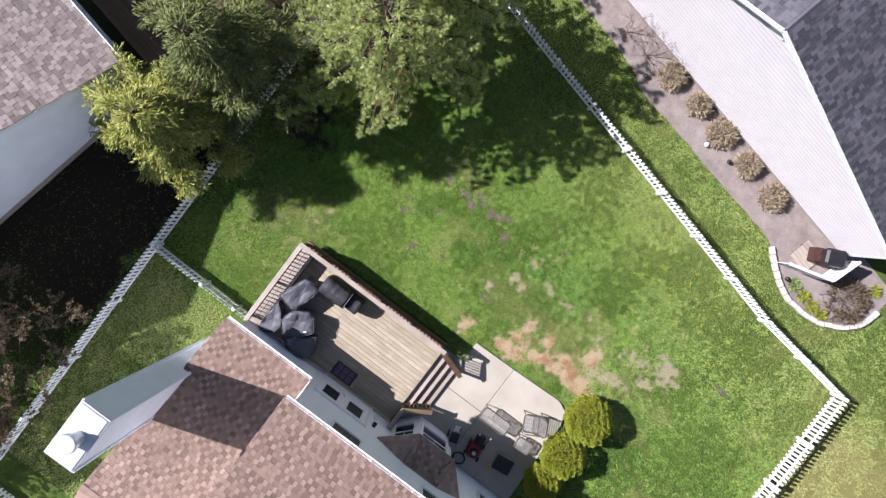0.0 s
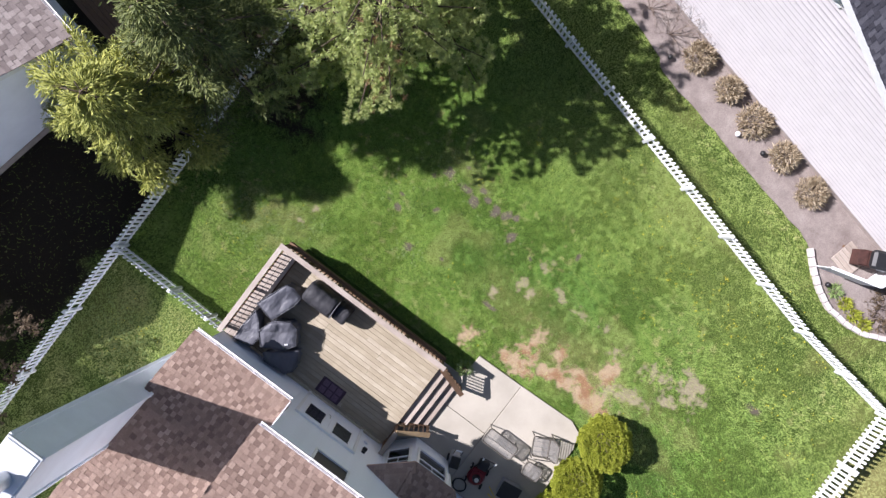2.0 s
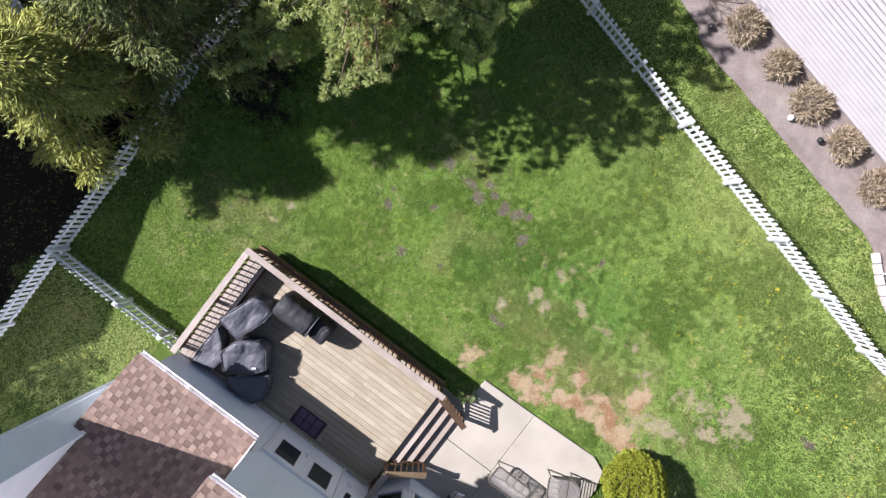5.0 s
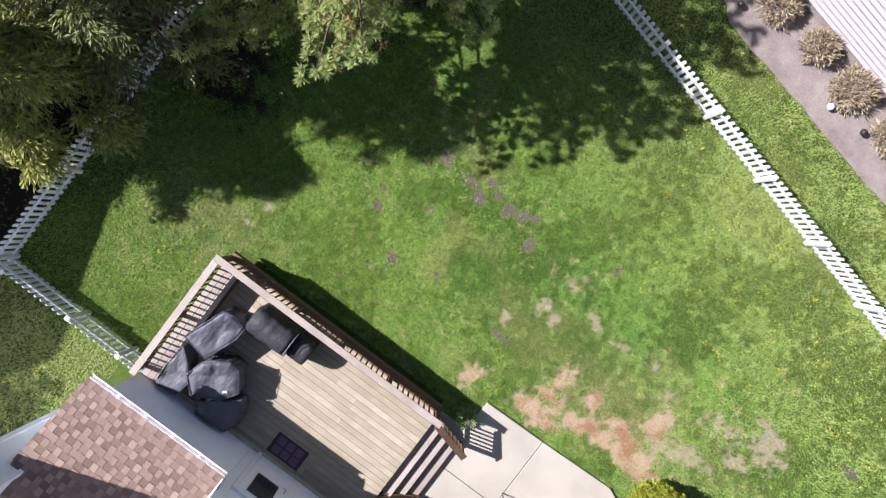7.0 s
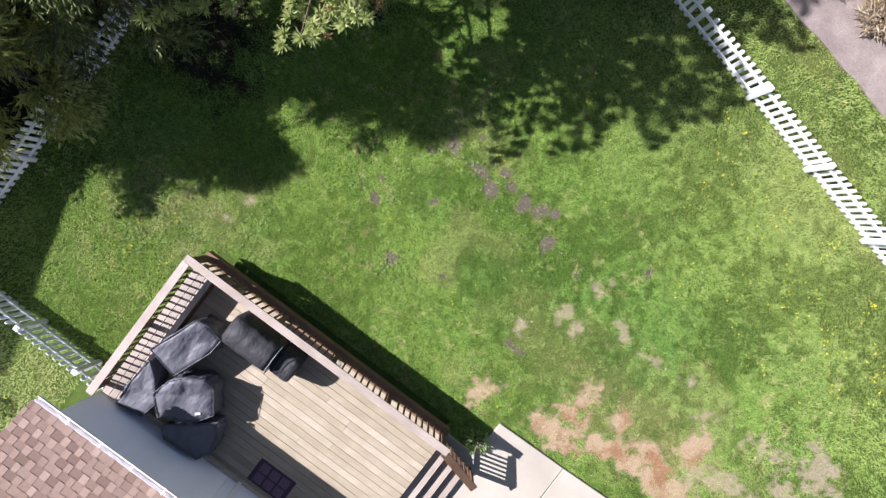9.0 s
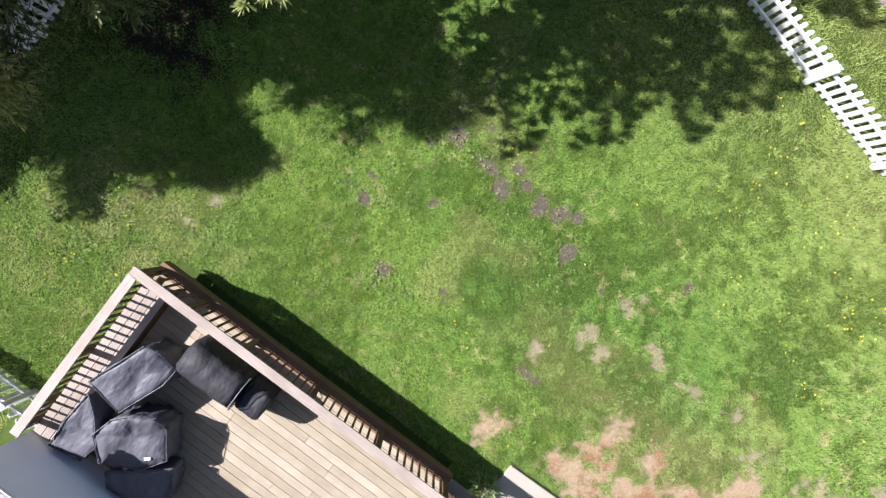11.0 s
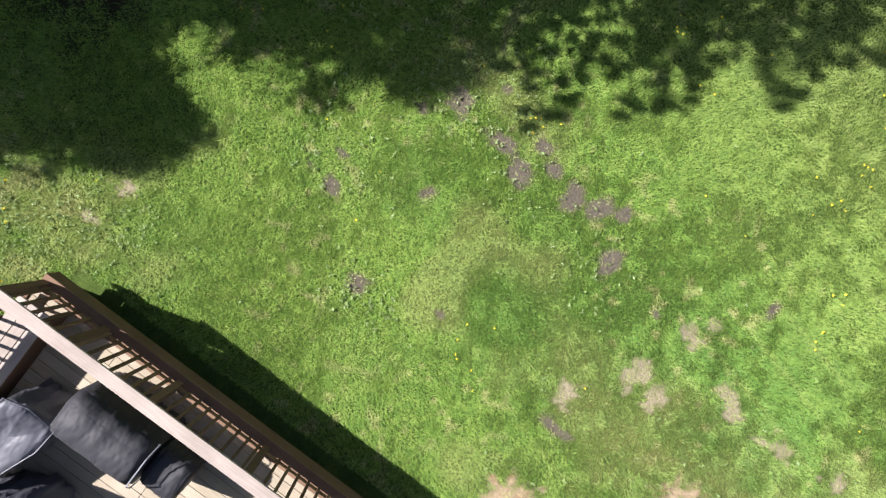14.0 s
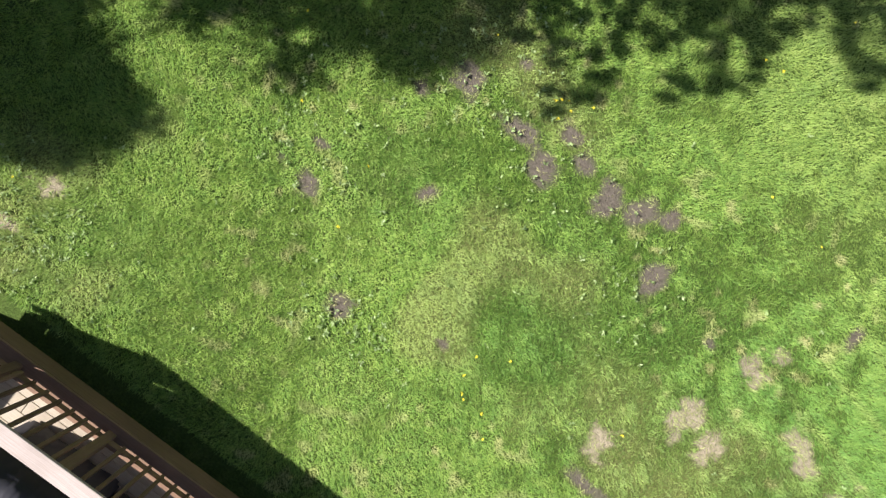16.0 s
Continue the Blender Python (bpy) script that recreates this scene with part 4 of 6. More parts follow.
# ---- neighbouring house beyond the long fence ----
def build_cream_house():
    m = Matrix.Translation((11.9, 7.57, 0)) @ Matrix.Rotation(TURN12, 4, "Z")
    root = thing("cream_house", m, "cream sided gable house with charcoal shingle roof", "house", "neighbouring houses")
    half, eave, slope, deep = 8.07, 3.27, 0.452, 12.0
    apex = eave + half * slope
    pts = [(0, 0), (0, eave), (-half, apex), (-2 * half, eave), (-2 * half, 0)]
    bm = bmesh.new()
    a = [bm.verts.new((x, 0.02, z)) for x, z in pts]
    b = [bm.verts.new((x, deep, z)) for x, z in pts]
    bm.faces.new(a)
    bm.faces.new(b[::-1])
    for i in range(5):
        bm.faces.new((a[i], b[i], b[(i + 1) % 5], a[(i + 1) % 5]))
    bmesh.ops.recalc_face_normals(bm, faces=bm.faces)
    part("wall", bm, M_WALL_CREAM, root)
    part("foundation", box((-half, 0.0, 0.1), (2 * half, 0.05, 0.5)), M_FOUND, root)
    z, e = 0.36, 0.2
    while z < apex - 0.2:
        inset = max(0.0, (z + e - eave) / slope)
        x0, x1 = -2 * half + inset, -inset
        if x1 - x0 > 0.3:
            bm = bmesh.new()
            v = [bm.verts.new(p) for p in ((x0, -0.065, z), (x1, -0.065, z), (x1, -0.004, z + e), (x0, -0.004, z + e), (x0, 0.02, z), (x1, 0.02, z))]
            g = [bm.verts.new((x, -0.0586, z + 0.021)) for x in (x0, x1)]
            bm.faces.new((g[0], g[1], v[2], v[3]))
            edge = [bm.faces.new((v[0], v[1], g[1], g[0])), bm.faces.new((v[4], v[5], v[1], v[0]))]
            # the board's lower lip takes the darker second material
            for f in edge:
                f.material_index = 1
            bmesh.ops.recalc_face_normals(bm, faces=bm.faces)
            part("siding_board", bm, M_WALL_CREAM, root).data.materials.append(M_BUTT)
        z += e
    part("corner_board", box((-0.04, -0.02, 1.95), (0.1, 0.05, 3.3)), M_TRIM, root)
    # roof slopes with rake overhang
    o = 0.22
    bm = slab([(-half, -o, apex + 0.14), (0.45, -o, eave - 0.45 * slope + 0.14), (0.45, deep, eave - 0.45 * slope + 0.14), (-half, deep, apex + 0.14)], 0.13)
    slab([(-half, -o, apex + 0.14), (-half, deep, apex + 0.14), (-2 * half - 0.45, deep, eave - 0.45 * slope + 0.14), (-2 * half - 0.45, -o, eave - 0.45 * slope + 0.14)], 0.13, bm)
    roof = part("roof", bm, M_SHINGLE_GREY, root, "charcoal shingle roof")
    run = (half + 0.45) * math.sqrt(1 + slope ** 2)
    shingle_roof(roof, (0.46, -o - 0.01, eave - 0.45 * slope + 0.14), (0, 1, 0), (-1, 0, slope), 9.0, run, M_SHINGLE_GREY, (0.0, 2.6, 0.3, 6.0), tab=0.3, course=0.14)
    shingle_roof(roof, (-2 * half - 0.46, -o - 0.01, eave - 0.45 * slope + 0.14), (0, 1, 0), (1, 0, slope), 6.0, run, M_SHINGLE_GREY, (9, 9, 9, 9), tab=0.3, course=0.14)
    bm = bmesh.new()
    for s in (1, -1):
        between((-half, -o - 0.015, apex + 0.03), (-half + s * (half + 0.45), -o - 0.015, eave - 0.45 * slope + 0.03), 0.03, 0.2, 0, bm)
    part("rake_board", bm, M_TRIM, root)
    part("gable_vent", box((-half, -0.045, apex - 0.55), (0.5, 0.04, 0.22), None, 0.02), M_TRIM, root)


build_cream_house()


# ---- house behind the cedars ----
def build_tan_house():
    m = Matrix.Translation((-10.95, -2.45, 0)) @ Matrix.Rotation(TURN12, 4, "Z")
    root = thing("tan_roof_house", m, "pale sided house with tan shingle roof", "house", "neighbouring houses")
    half, eave, slope, deep = 7.8, 3.4, 0.465, 13.0
    apex = eave + half * slope
    pts = [(0, 0), (0, eave), (-half, apex), (-2 * half, eave), (-2 * half, 0)]
    bm = bmesh.new()
    a = [bm.verts.new((0, y, z)) for y, z in pts]
    b = [bm.verts.new((-deep, y, z)) for y, z in pts]
    bm.faces.new(a)
    bm.faces.new(b[::-1])
    for i in range(5):
        bm.faces.new((a[i], b[i], b[(i + 1) % 5], a[(i + 1) % 5]))
    bmesh.ops.recalc_face_normals(bm, faces=bm.faces)
    part("wall", bm, M_WALL_WHITE, root)
    part("foundation", box((0.0, -half, 0.16), (0.06, 2 * half, 0.36)), M_FOUND, root)
    z, e = 0.36, 0.19
    while z < apex - 0.25:
        inset = max(0.0, (z + e - eave) / slope)
        y0, y1 = -2 * half + inset, -inset
        bm = bmesh.new()
        v = [bm.verts.new(p) for p in ((0.022, y0, z), (0.022, y1, z), (0.006, y1, z + e), (0.006, y0, z + e), (-0.01, y0, z), (-0.01, y1, z))]
        bm.faces.new((v[0], v[1], v[2], v[3]))
        bm.faces.new((v[4], v[5], v[1], v[0]))
        bmesh.ops.recalc_face_normals(bm, faces=bm.faces)
        part("siding_board", bm, M_WALL_WHITE, root)
        z += e
    o, ov = 0.12, 0.4
    ez = eave - ov * slope + 0.14
    bm = slab([(o, ov, ez), (o, -half, apex + 0.14), (-deep, -half, apex + 0.14), (-deep, ov, ez)][::-1], 0.13)
    slab([(o, -half, apex + 0.14), (o, -2 * half - ov, ez), (-deep, -2 * half - ov, ez), (-deep, -half, apex + 0.14)][::-1], 0.13, bm)
    roof = part("roof", bm, M_SHINGLE_TAN, root, "tan-grey shingle roof")
    run = (half + ov) * math.sqrt(1 + slope ** 2)
    shingle_roof(roof, (-9.0, ov + 0.01, ez), (1, 0, 0), (0, -1, slope), 9.13, run, M_SHINGLE_TAN, (4.8, 8.9, 0.1, 3.4), tab=0.3, course=0.145)
    bm = bmesh.new()
    between((o, ov, ez - 0.1), (o, -half, apex + 0.04), 0.03, 0.17, 0, bm)
    part("rake_board", bm, M_TRIM, root)
    gutter(root, (-deep + 0.1, ov, ez + 0.01), (o - 0.03, ov, ez + 0.01), (0, 1))
    part("fascia", box((-deep / 2, ov - 0.02, ez - 0.1), (deep, 0.03, 0.16)), M_TRIM, root)


build_tan_house()


def build_side_deck():
    """Dark boards in the gap between the house and the cedars."""
    root = thing("side_deck", pose(-12.6, 0.2, 0.02, 0, 0, -12.1), "dark brown board deck in shade beside the house", "deck", kind="structure")
    me = mesh_from("board", box((0, 0, 0), (4.2, 0.14, 0.04), None, 0.004), M_STAIN)
    for k in range(24):
        share("board", me, root, Matrix.Translation((0, -1.75 + k * 0.147, 0.02)))


build_side_deck()



# ---- foliage ----
def needles(cent, dirs, n, length, width, spread, rng):
    """Thin pointed blades that fan out from each centre round its direction."""
    k = len(cent)
    c = np.repeat(cent, n, 0)
    d = np.repeat(dirs, n, 0) + rng.normal(0, spread, (k * n, 3))
    d /= np.linalg.norm(d, axis=1, keepdims=True) + 1e-9
    ln = (length * rng.uniform(0.6, 1.15, k * n))[:, None]
    side = np.cross(d, rng.normal(0, 1, (k * n, 3)))
    side /= np.linalg.norm(side, axis=1, keepdims=True) + 1e-9
    w = width * rng.uniform(0.7, 1.2, (k * n, 1))
    start = c + d * ln * 0.05
    mid = c + d * ln * 0.5
    tip = c + d * ln
    verts = np.stack([start, mid + side * w, tip, mid - side * w], 1).reshape(-1, 3)
    return verts, np.arange(len(verts)).reshape(-1, 4)


def stuff_part(name, blocks, mat, parent, label=""):
    vs, qs, off = [], [], 0
    for v, q in blocks:
        vs.append(v)
        qs.append(q + off)
        off += len(v)
    ob = new(name, raw_mesh(name, np.concatenate(vs), np.concatenate(qs), mat))
    ob.parent = parent
    return tagged(ob, label)


def tufts(cent, dirs, n, length, width, spread, rng, up=1.0):
    """Round tufts of needles: blades round each direction, broad side mostly up."""
    k = len(cent)
    d = np.repeat(dirs, n, 0) + rng.normal(0, spread, (k * n, 3))
    d /= np.linalg.norm(d, axis=1, keepdims=True) + 1e-9
    c = np.repeat(cent, n, 0)
    ln = (length * rng.uniform(0.7, 1.1, k * n))[:, None]
    side = np.cross(d, rng.normal(0, 0.6, (k * n, 3)) + np.array([-0.35, -0.1, 0.9]) * up)
    side /= np.linalg.norm(side, axis=1, keepdims=True) + 1e-9
    w = width * rng.uniform(0.7, 1.2, (k * n, 1))
    verts = np.stack([c + d * ln * 0.04, c + d * ln * 0.6 + side * w, c + d * ln, c + d * ln * 0.6 - side * w], 1).reshape(-1, 3)
    return verts, np.arange(len(verts)).reshape(-1, 4)


def trunk_of(root, height):
    part("trunk", tube([(0, 0, -0.1), (0.05, 0.02, height * 0.3), (-0.04, 0.05, height * 0.65), (0, 0, height)], 0.2, 10, None, 0.03), M_BARK, root)


def limb_curve(root, d, L, z, rise, sag, f):
    """A limb from the trunk at height z; returns its three control points."""
    p0 = np.array([0, 0, z])
    p1 = d * L * 0.5 + np.array([0, 0, z + rise * L * 0.4])
    p2 = d * L + np.array([0, 0, z + rise * L * 0.6 - sag * L * 0.6])
    part("limb", tube([tuple(p0), tuple(p1), tuple(p2)], 0.05 * (1 - 0.6 * f), 5, None, 0.012), M_BARK, root)
    return p0, p1, p2


def pine(x, y, height, radius, low, seed, label, dead=0.0, short=0.0, limbs=44):
    """Whorled limbs with side shoots, each set with round needle tufts."""
    rng = np.random.RandomState(seed)
    root = thing("pine_tree", pose(x, y, 0), label, "tree", "trees behind the lawn")
    trunk_of(root, height)
    cs, ds = [], []
    az = rng.uniform(0, 6.28)
    for i in range(limbs):
        f = (i + 0.5) / limbs
        z = low + (height - low) * f
        az += 2.4 + rng.uniform(-0.4, 0.4)
        L = radius * (1 - f) ** 0.75 * rng.uniform(0.55, 1.25) + 0.3
        L *= (1 + 0.14 * math.sin(2 * az + seed) + 0.12 * math.sin(3 * az + 2.0 * seed)) * (1 - short * max(0.0, math.cos(az + 0.92)))
        d = np.array([math.cos(az), math.sin(az), 0.0])
        perp = np.array([-d[1], d[0], 0])
        p0, p1, p2 = limb_curve(root, d, L, z, 0.32 + 0.5 * f, 0.1, f)
        n = max(3, int(L / 0.13))
        for k in range(n):
            t = 0.25 + 0.75 * (k + rng.uniform(0.2, 0.8)) / n
            b = (1 - t) ** 2 * p0 + 2 * t * (1 - t) * p1 + t * t * p2
            sgn = 1 if k % 2 else -1
            sd = d * 0.75 + perp * sgn * rng.uniform(0.6, 1.0) + np.array([0, 0, rng.uniform(0.0, 0.35)])
            sl = (0.16 + 0.27 * L * (1.08 - t)) * rng.uniform(0.5, 1.15)
            m = max(1, int(sl / 0.17))
            for q in range(m):
                cs.append(b + sd * sl * (q + 1) / m + rng.normal(0, 0.03, 3))
                ds.append(sd * 0.5 + np.array([0, 0, 0.75]))
        cs.append(p2)
        ds.append(d * 0.6 + np.array([0, 0, 0.7]))
    c, d = np.array(cs), np.array(ds)
    pick = rng.uniform(0, 1, len(c)) < dead * (1 + 4 * (np.abs(c[:, 0] - 1.2) + np.abs(c[:, 1] + 1.3) < 1.1))
    live = ~pick
    stuff_part("crown", [tufts(c[live], d[live], 54, 0.195, 0.0125, 0.6, rng, 1.3)], M_PINE, root)
    if pick.any():
        stuff_part("dead_needles", [tufts(c[pick], d[pick], 26, 0.15, 0.009, 0.7, rng)], M_PINE_DEAD, root, "orange-brown dead needles")
    return root


def cedar(x, y, height, radius, low, seed, label, mat, short=0.0, top=0.9):
    """Drooping limbs with feathery star-shaped sprays at their ends."""
    rng = np.random.RandomState(seed)
    root = thing("cedar_tree", pose(x, y, 0), label, "tree", "trees behind the lawn")
    trunk_of(root, height)
    cs, ds = [], []
    az = rng.uniform(0, 6.28)
    for i in range(84):
        f = (i + 0.5) / 84
        z = low + (height - low) * f
        az += 2.4 + rng.uniform(-0.35, 0.35)
        reach = rng.uniform(0.35, 1.2) if i % 4 or f < 0.4 else rng.uniform(1.2, 1.55)
        L = radius * (1 - f) ** top * reach + 0.25
        L *= (1 + 0.14 * math.sin(2 * az + seed) + 0.12 * math.sin(3 * az + 2.0 * seed)) * (1 - short * max(0.0, math.cos(az + 0.92)))
        d = np.array([math.cos(az), math.sin(az), 0.0])
        perp = np.array([-d[1], d[0], 0])
        p0, p1, p2 = limb_curve(root, d, L, z, 0.12 + 0.5 * f, 0.3, f)
        n = int((6.5 if i % 4 else 4) * L + 3)
        t = (rng.uniform(0.3 * (1 - f), 1.0, n) ** 0.6)[:, None]
        lat = rng.uniform(-1, 1, n)[:, None]
        w = 0.1 + 0.2 * L * (1.05 - t)
        q = (1 - t) ** 2 * p0 + 2 * t * (1 - t) * p1 + t * t * p2 + perp * w * lat + np.array([0, 0, 0.6]) * w * rng.uniform(-0.5, 0.5, n)[:, None]
        cs.append(q)
        ds.append(d * 0.75 + perp * lat * 0.8 + np.array([0, 0, 0.1]))
    c, d = np.concatenate(cs), np.concatenate(ds)
    d /= np.linalg.norm(d, axis=1, keepdims=True)
    tw = 5
    base = np.repeat(c, tw, 0)
    dr = np.repeat(d, tw, 0) + rng.normal(0, 0.6, (len(c) * tw, 3)) * np.array([1, 1, 0.6])
    dr /= np.linalg.norm(dr, axis=1, keepdims=True)
    blocks = []
    for s in (0.0, 0.12, 0.24, 0.36):
        p = base + dr * s + np.array([0, 0, -1.0]) * s * s * 1.3
        blocks.append(tufts(p, dr + np.array([0, 0, -1.0]) * s * 1.6, 3, 0.19, 0.015, 0.34, rng, 0.5))
    stuff_part("crown", blocks, mat, root)
    return root


pine(-4.5, 3.5, 7.2, 3.75, 1.5, 4, "pine with pale green tufted needles and some dead ones", 0.035, 0.2, 54)
pine(-5.1, 5.3, 8.2, 2.9, 1.8, 14, "taller pine with pale green needle tufts", 0.01, 0.1, 46)
cedar(-8.75, -2.8, 5.3, 2.6, 0.9, 8, "yellow-green feathery cedar beside the fence", M_CEDAR, 0.25)
cedar(-8.1, -0.15, 7.1, 3.1, 0.9, 9, "large dark green feathery cedar behind the lawn", M_CEDAR_DARK, 0.36, 0.82)


def leafy_ball(name, x, y, rx, h, seed, mat, label, n=5200, leaf=0.036, width=0.015, group="round bushes"):
    """A clipped round bush: twigs from the foot and many small leaves in uneven lobes."""
    rng = np.random.RandomState(seed)
    root = thing(name, pose(x, y, 0.0), label, "bush", group)
    tw = bmesh.new()
    for i in range(9):
        a = i * 0.7
        tube([(0.04 * math.cos(a), 0.04 * math.sin(a), 0), (0.3 * rx * math.cos(a), 0.3 * rx * math.sin(a), h * 0.4), (0.6 * rx * math.cos(a), 0.6 * rx * math.sin(a), h * 0.75)], 0.018, 5, tw, 0.005)
    part("stems", tw, M_TWIG, root)
    u = rng.normal(0, 1, (n, 3))
    u /= np.linalg.norm(u, axis=1, keepdims=True)
    lob = 1 + 0.04 * np.sin(4 * u[:, 0] + 3 * u[:, 1] + seed) + 0.04 * np.sin(7 * u[:, 1] - 3 * u[:, 0] + 2 * seed) + 0.04 * np.sin(9 * u[:, 2] + 4 * u[:, 0])
    r = rng.uniform(0.62, 1.0, n) ** 0.35 * lob * (1 + 0.05 * np.sin(17 * u[:, 0] + 13 * u[:, 1]))
    c = u * r[:, None] * np.array([rx, rx, h / 2]) + np.array([0, 0, h / 2])
    c[:, 2] = np.maximum(c[:, 2], 0.05)
    stuff_part("foliage", [needles(c, u + np.array([0, 0, 0.35]), 9, leaf * 1.6, width, 0.65, rng)], mat, root)
    return root


leafy_ball("round_bush", 8.2, -2.45, 0.82, 1.6, 1, M_BUSH, "clipped round yellow-green bush at the patio corner")
leafy_ball("round_bush", 8.27, -4.0, 0.76, 1.5, 2, M_BUSH, "clipped round yellow-green bush beside the patio")
leafy_ball("round_bush", 8.25, -5.2, 0.62, 1.4, 3, M_BUSH, "smaller round yellow-green bush near the house", 3600)

def bronze_shrub(x, y, h, seed, label):
    """An open shrub of many stems with small bronze leaves along its twigs."""
    rng = random.Random(seed)
    nr = np.random.RandomState(seed)
    root = thing("bronze_shrub", pose(x, y, 0.0), label, "shrub", "bronze shrubs")
    bm = bmesh.new()
    tips, ways = [], []

    def grow(p, d, l, r, k):
        q = p + d * l
        tube([tuple(p), tuple((p + q) / 2 + Vector((rng.uniform(-1, 1), rng.uniform(-1, 1), 0)) * l * 0.08), tuple(q)], r, 4, bm, r * 0.6)
        if k < 3:
            for s in (0.35, 0.6, 0.85, 1.0):
                tips.append(tuple(p + (q - p) * s))
                ways.append(tuple(d))
        if k:
            for _ in range(3):
                nd = (d + Vector((rng.uniform(-0.8, 0.8), rng.uniform(-0.8, 0.8), rng.uniform(-0.3, 0.4)))).normalized()
                grow(q, nd, l * rng.uniform(0.6, 0.85), r * 0.6, k - 1)

    for i in range(6):
        a = i * 1.05 + rng.uniform(-0.3, 0.3)
        lean = rng.uniform(0.25, 0.6)
        grow(Vector((0, 0, -0.05)), Vector((lean * math.cos(a), lean * math.sin(a), 1)).normalized(), h * 0.33, 0.035, 4)
    tagged(part("branchwork", bm, M_BARK, root), kind="stuff")
    c = np.array(tips) + nr.normal(0, 0.05, (len(tips), 3))
    stuff_part("foliage", [tufts(c, np.array(ways), 9, 0.11, 0.022, 1.2, nr, 0.6)], M_BRONZE, root)


bronze_shrub(-9.9, -11.6, 4.8, 5, "open bronze-leaved shrub behind the picket fence")
bronze_shrub(-9.6, -14.0, 4.8, 6, "broad bronze-leaved shrub behind the picket fence")
bronze_shrub(-9.8, -16.6, 4.0, 7, "bronze-leaved shrub with bare branches behind the fence")


def dry_shrub(x, y, r, h, seed, mat, label, blades=420, name="dry_shrub"):
    rng = np.random.RandomState(seed)
    root = thing(name, pose(x, y, 0.03), label, "shrub", "bed shrubs")
    tw = bmesh.new()
    for i in range(12):
        a = i * 2.4
        l = rng.uniform(0.6, 1.0)
        tube([(0, 0, 0), (0.4 * r * math.cos(a) * l, 0.4 * r * math.sin(a) * l, h * 0.5), (r * 0.9 * math.cos(a) * l, r * 0.9 * math.sin(a) * l, h * rng.uniform(0.6, 0.95))], 0.009, 4, tw, 0.003)
    part("stems", tw, M_TWIG, root)
    u = rng.normal(0, 1, (blades, 3))
    u[:, 2] = np.abs(u[:, 2])
    u /= np.linalg.norm(u, axis=1, keepdims=True)
    c = u * (rng.uniform(0.35, 1.0, blades) ** 0.6)[:, None] * np.array([r, r, h])
    stuff_part("foliage", [needles(c, u * 0.8 + np.array([0, 0, 0.3]), 4, 0.2, 0.014, 0.55, rng)], mat, root)
    return root


for i, (sx, sy, r) in enumerate(((3.35, 8.9, 0.47), (4.7, 8.68, 0.4), (5.95, 8.4, 0.54), (7.35, 8.05, 0.46), (8.75, 7.72, 0.5))):
    dry_shrub(sx, sy, r, 0.55, 30 + i, M_DRYLEAF, "low dry straw-coloured shrub in the mulch bed")
dry_shrub(13.1, 6.4, 0.85, 0.5, 41, M_BRONZE, "wide low brown-leaved shrub in the rounded bed", 420)
for i, (sx, sy) in enumerate(((11.3, 5.75), (11.8, 5.62), (12.25, 5.5), (12.7, 5.45), (13.7, 7.3))):
    dry_shrub(sx, sy, 0.16, 0.14, 50 + i, M_BUSH if i != 0 else M_WEED, "small bright green perennial in the rounded bed", 60, "perennial")
dry_shrub(3.42, -3.32, 0.2, 0.4, 60, M_WEED, "small green plant beside the deck steps", 50, "foot_plant")


def bare_shrub(x, y, h, seed):
    rng = random.Random(seed)
    root = thing("bare_shrub", pose(x, y, 0.03), "leafless twiggy shrub against the cream wall", "shrub", "bed shrubs")
    bm = bmesh.new()

    def grow(p, d, l, r, k):
        q = p + d * l
        tube([tuple(p), tuple((p + q) / 2 + Vector((rng.uniform(-1, 1), rng.uniform(-1, 1), 0)) * l * 0.06), tuple(q)], r, 4, bm, r * 0.6)
        if k:
            for _ in range(3):
                nd = (d + Vector((rng.uniform(-0.75, 0.75), rng.uniform(-0.75, 0.75), rng.uniform(-0.2, 0.5)))).normalized()
                grow(q, nd, l * rng.uniform(0.55, 0.8), r * 0.6, k - 1)

    for i in range(6):
        a = i * 1.05
        grow(Vector((0, 0, 0)), Vector((0.55 * math.cos(a), 0.55 * math.sin(a), 1)).normalized(), h * 0.38, 0.016, 3)
    tagged(part("twigs", bm, M_TWIG, root), kind="stuff")


bare_shrub(2.2, 8.95, 1.5, 3)
bare_shrub(1.2, 9.2, 1.3, 4)


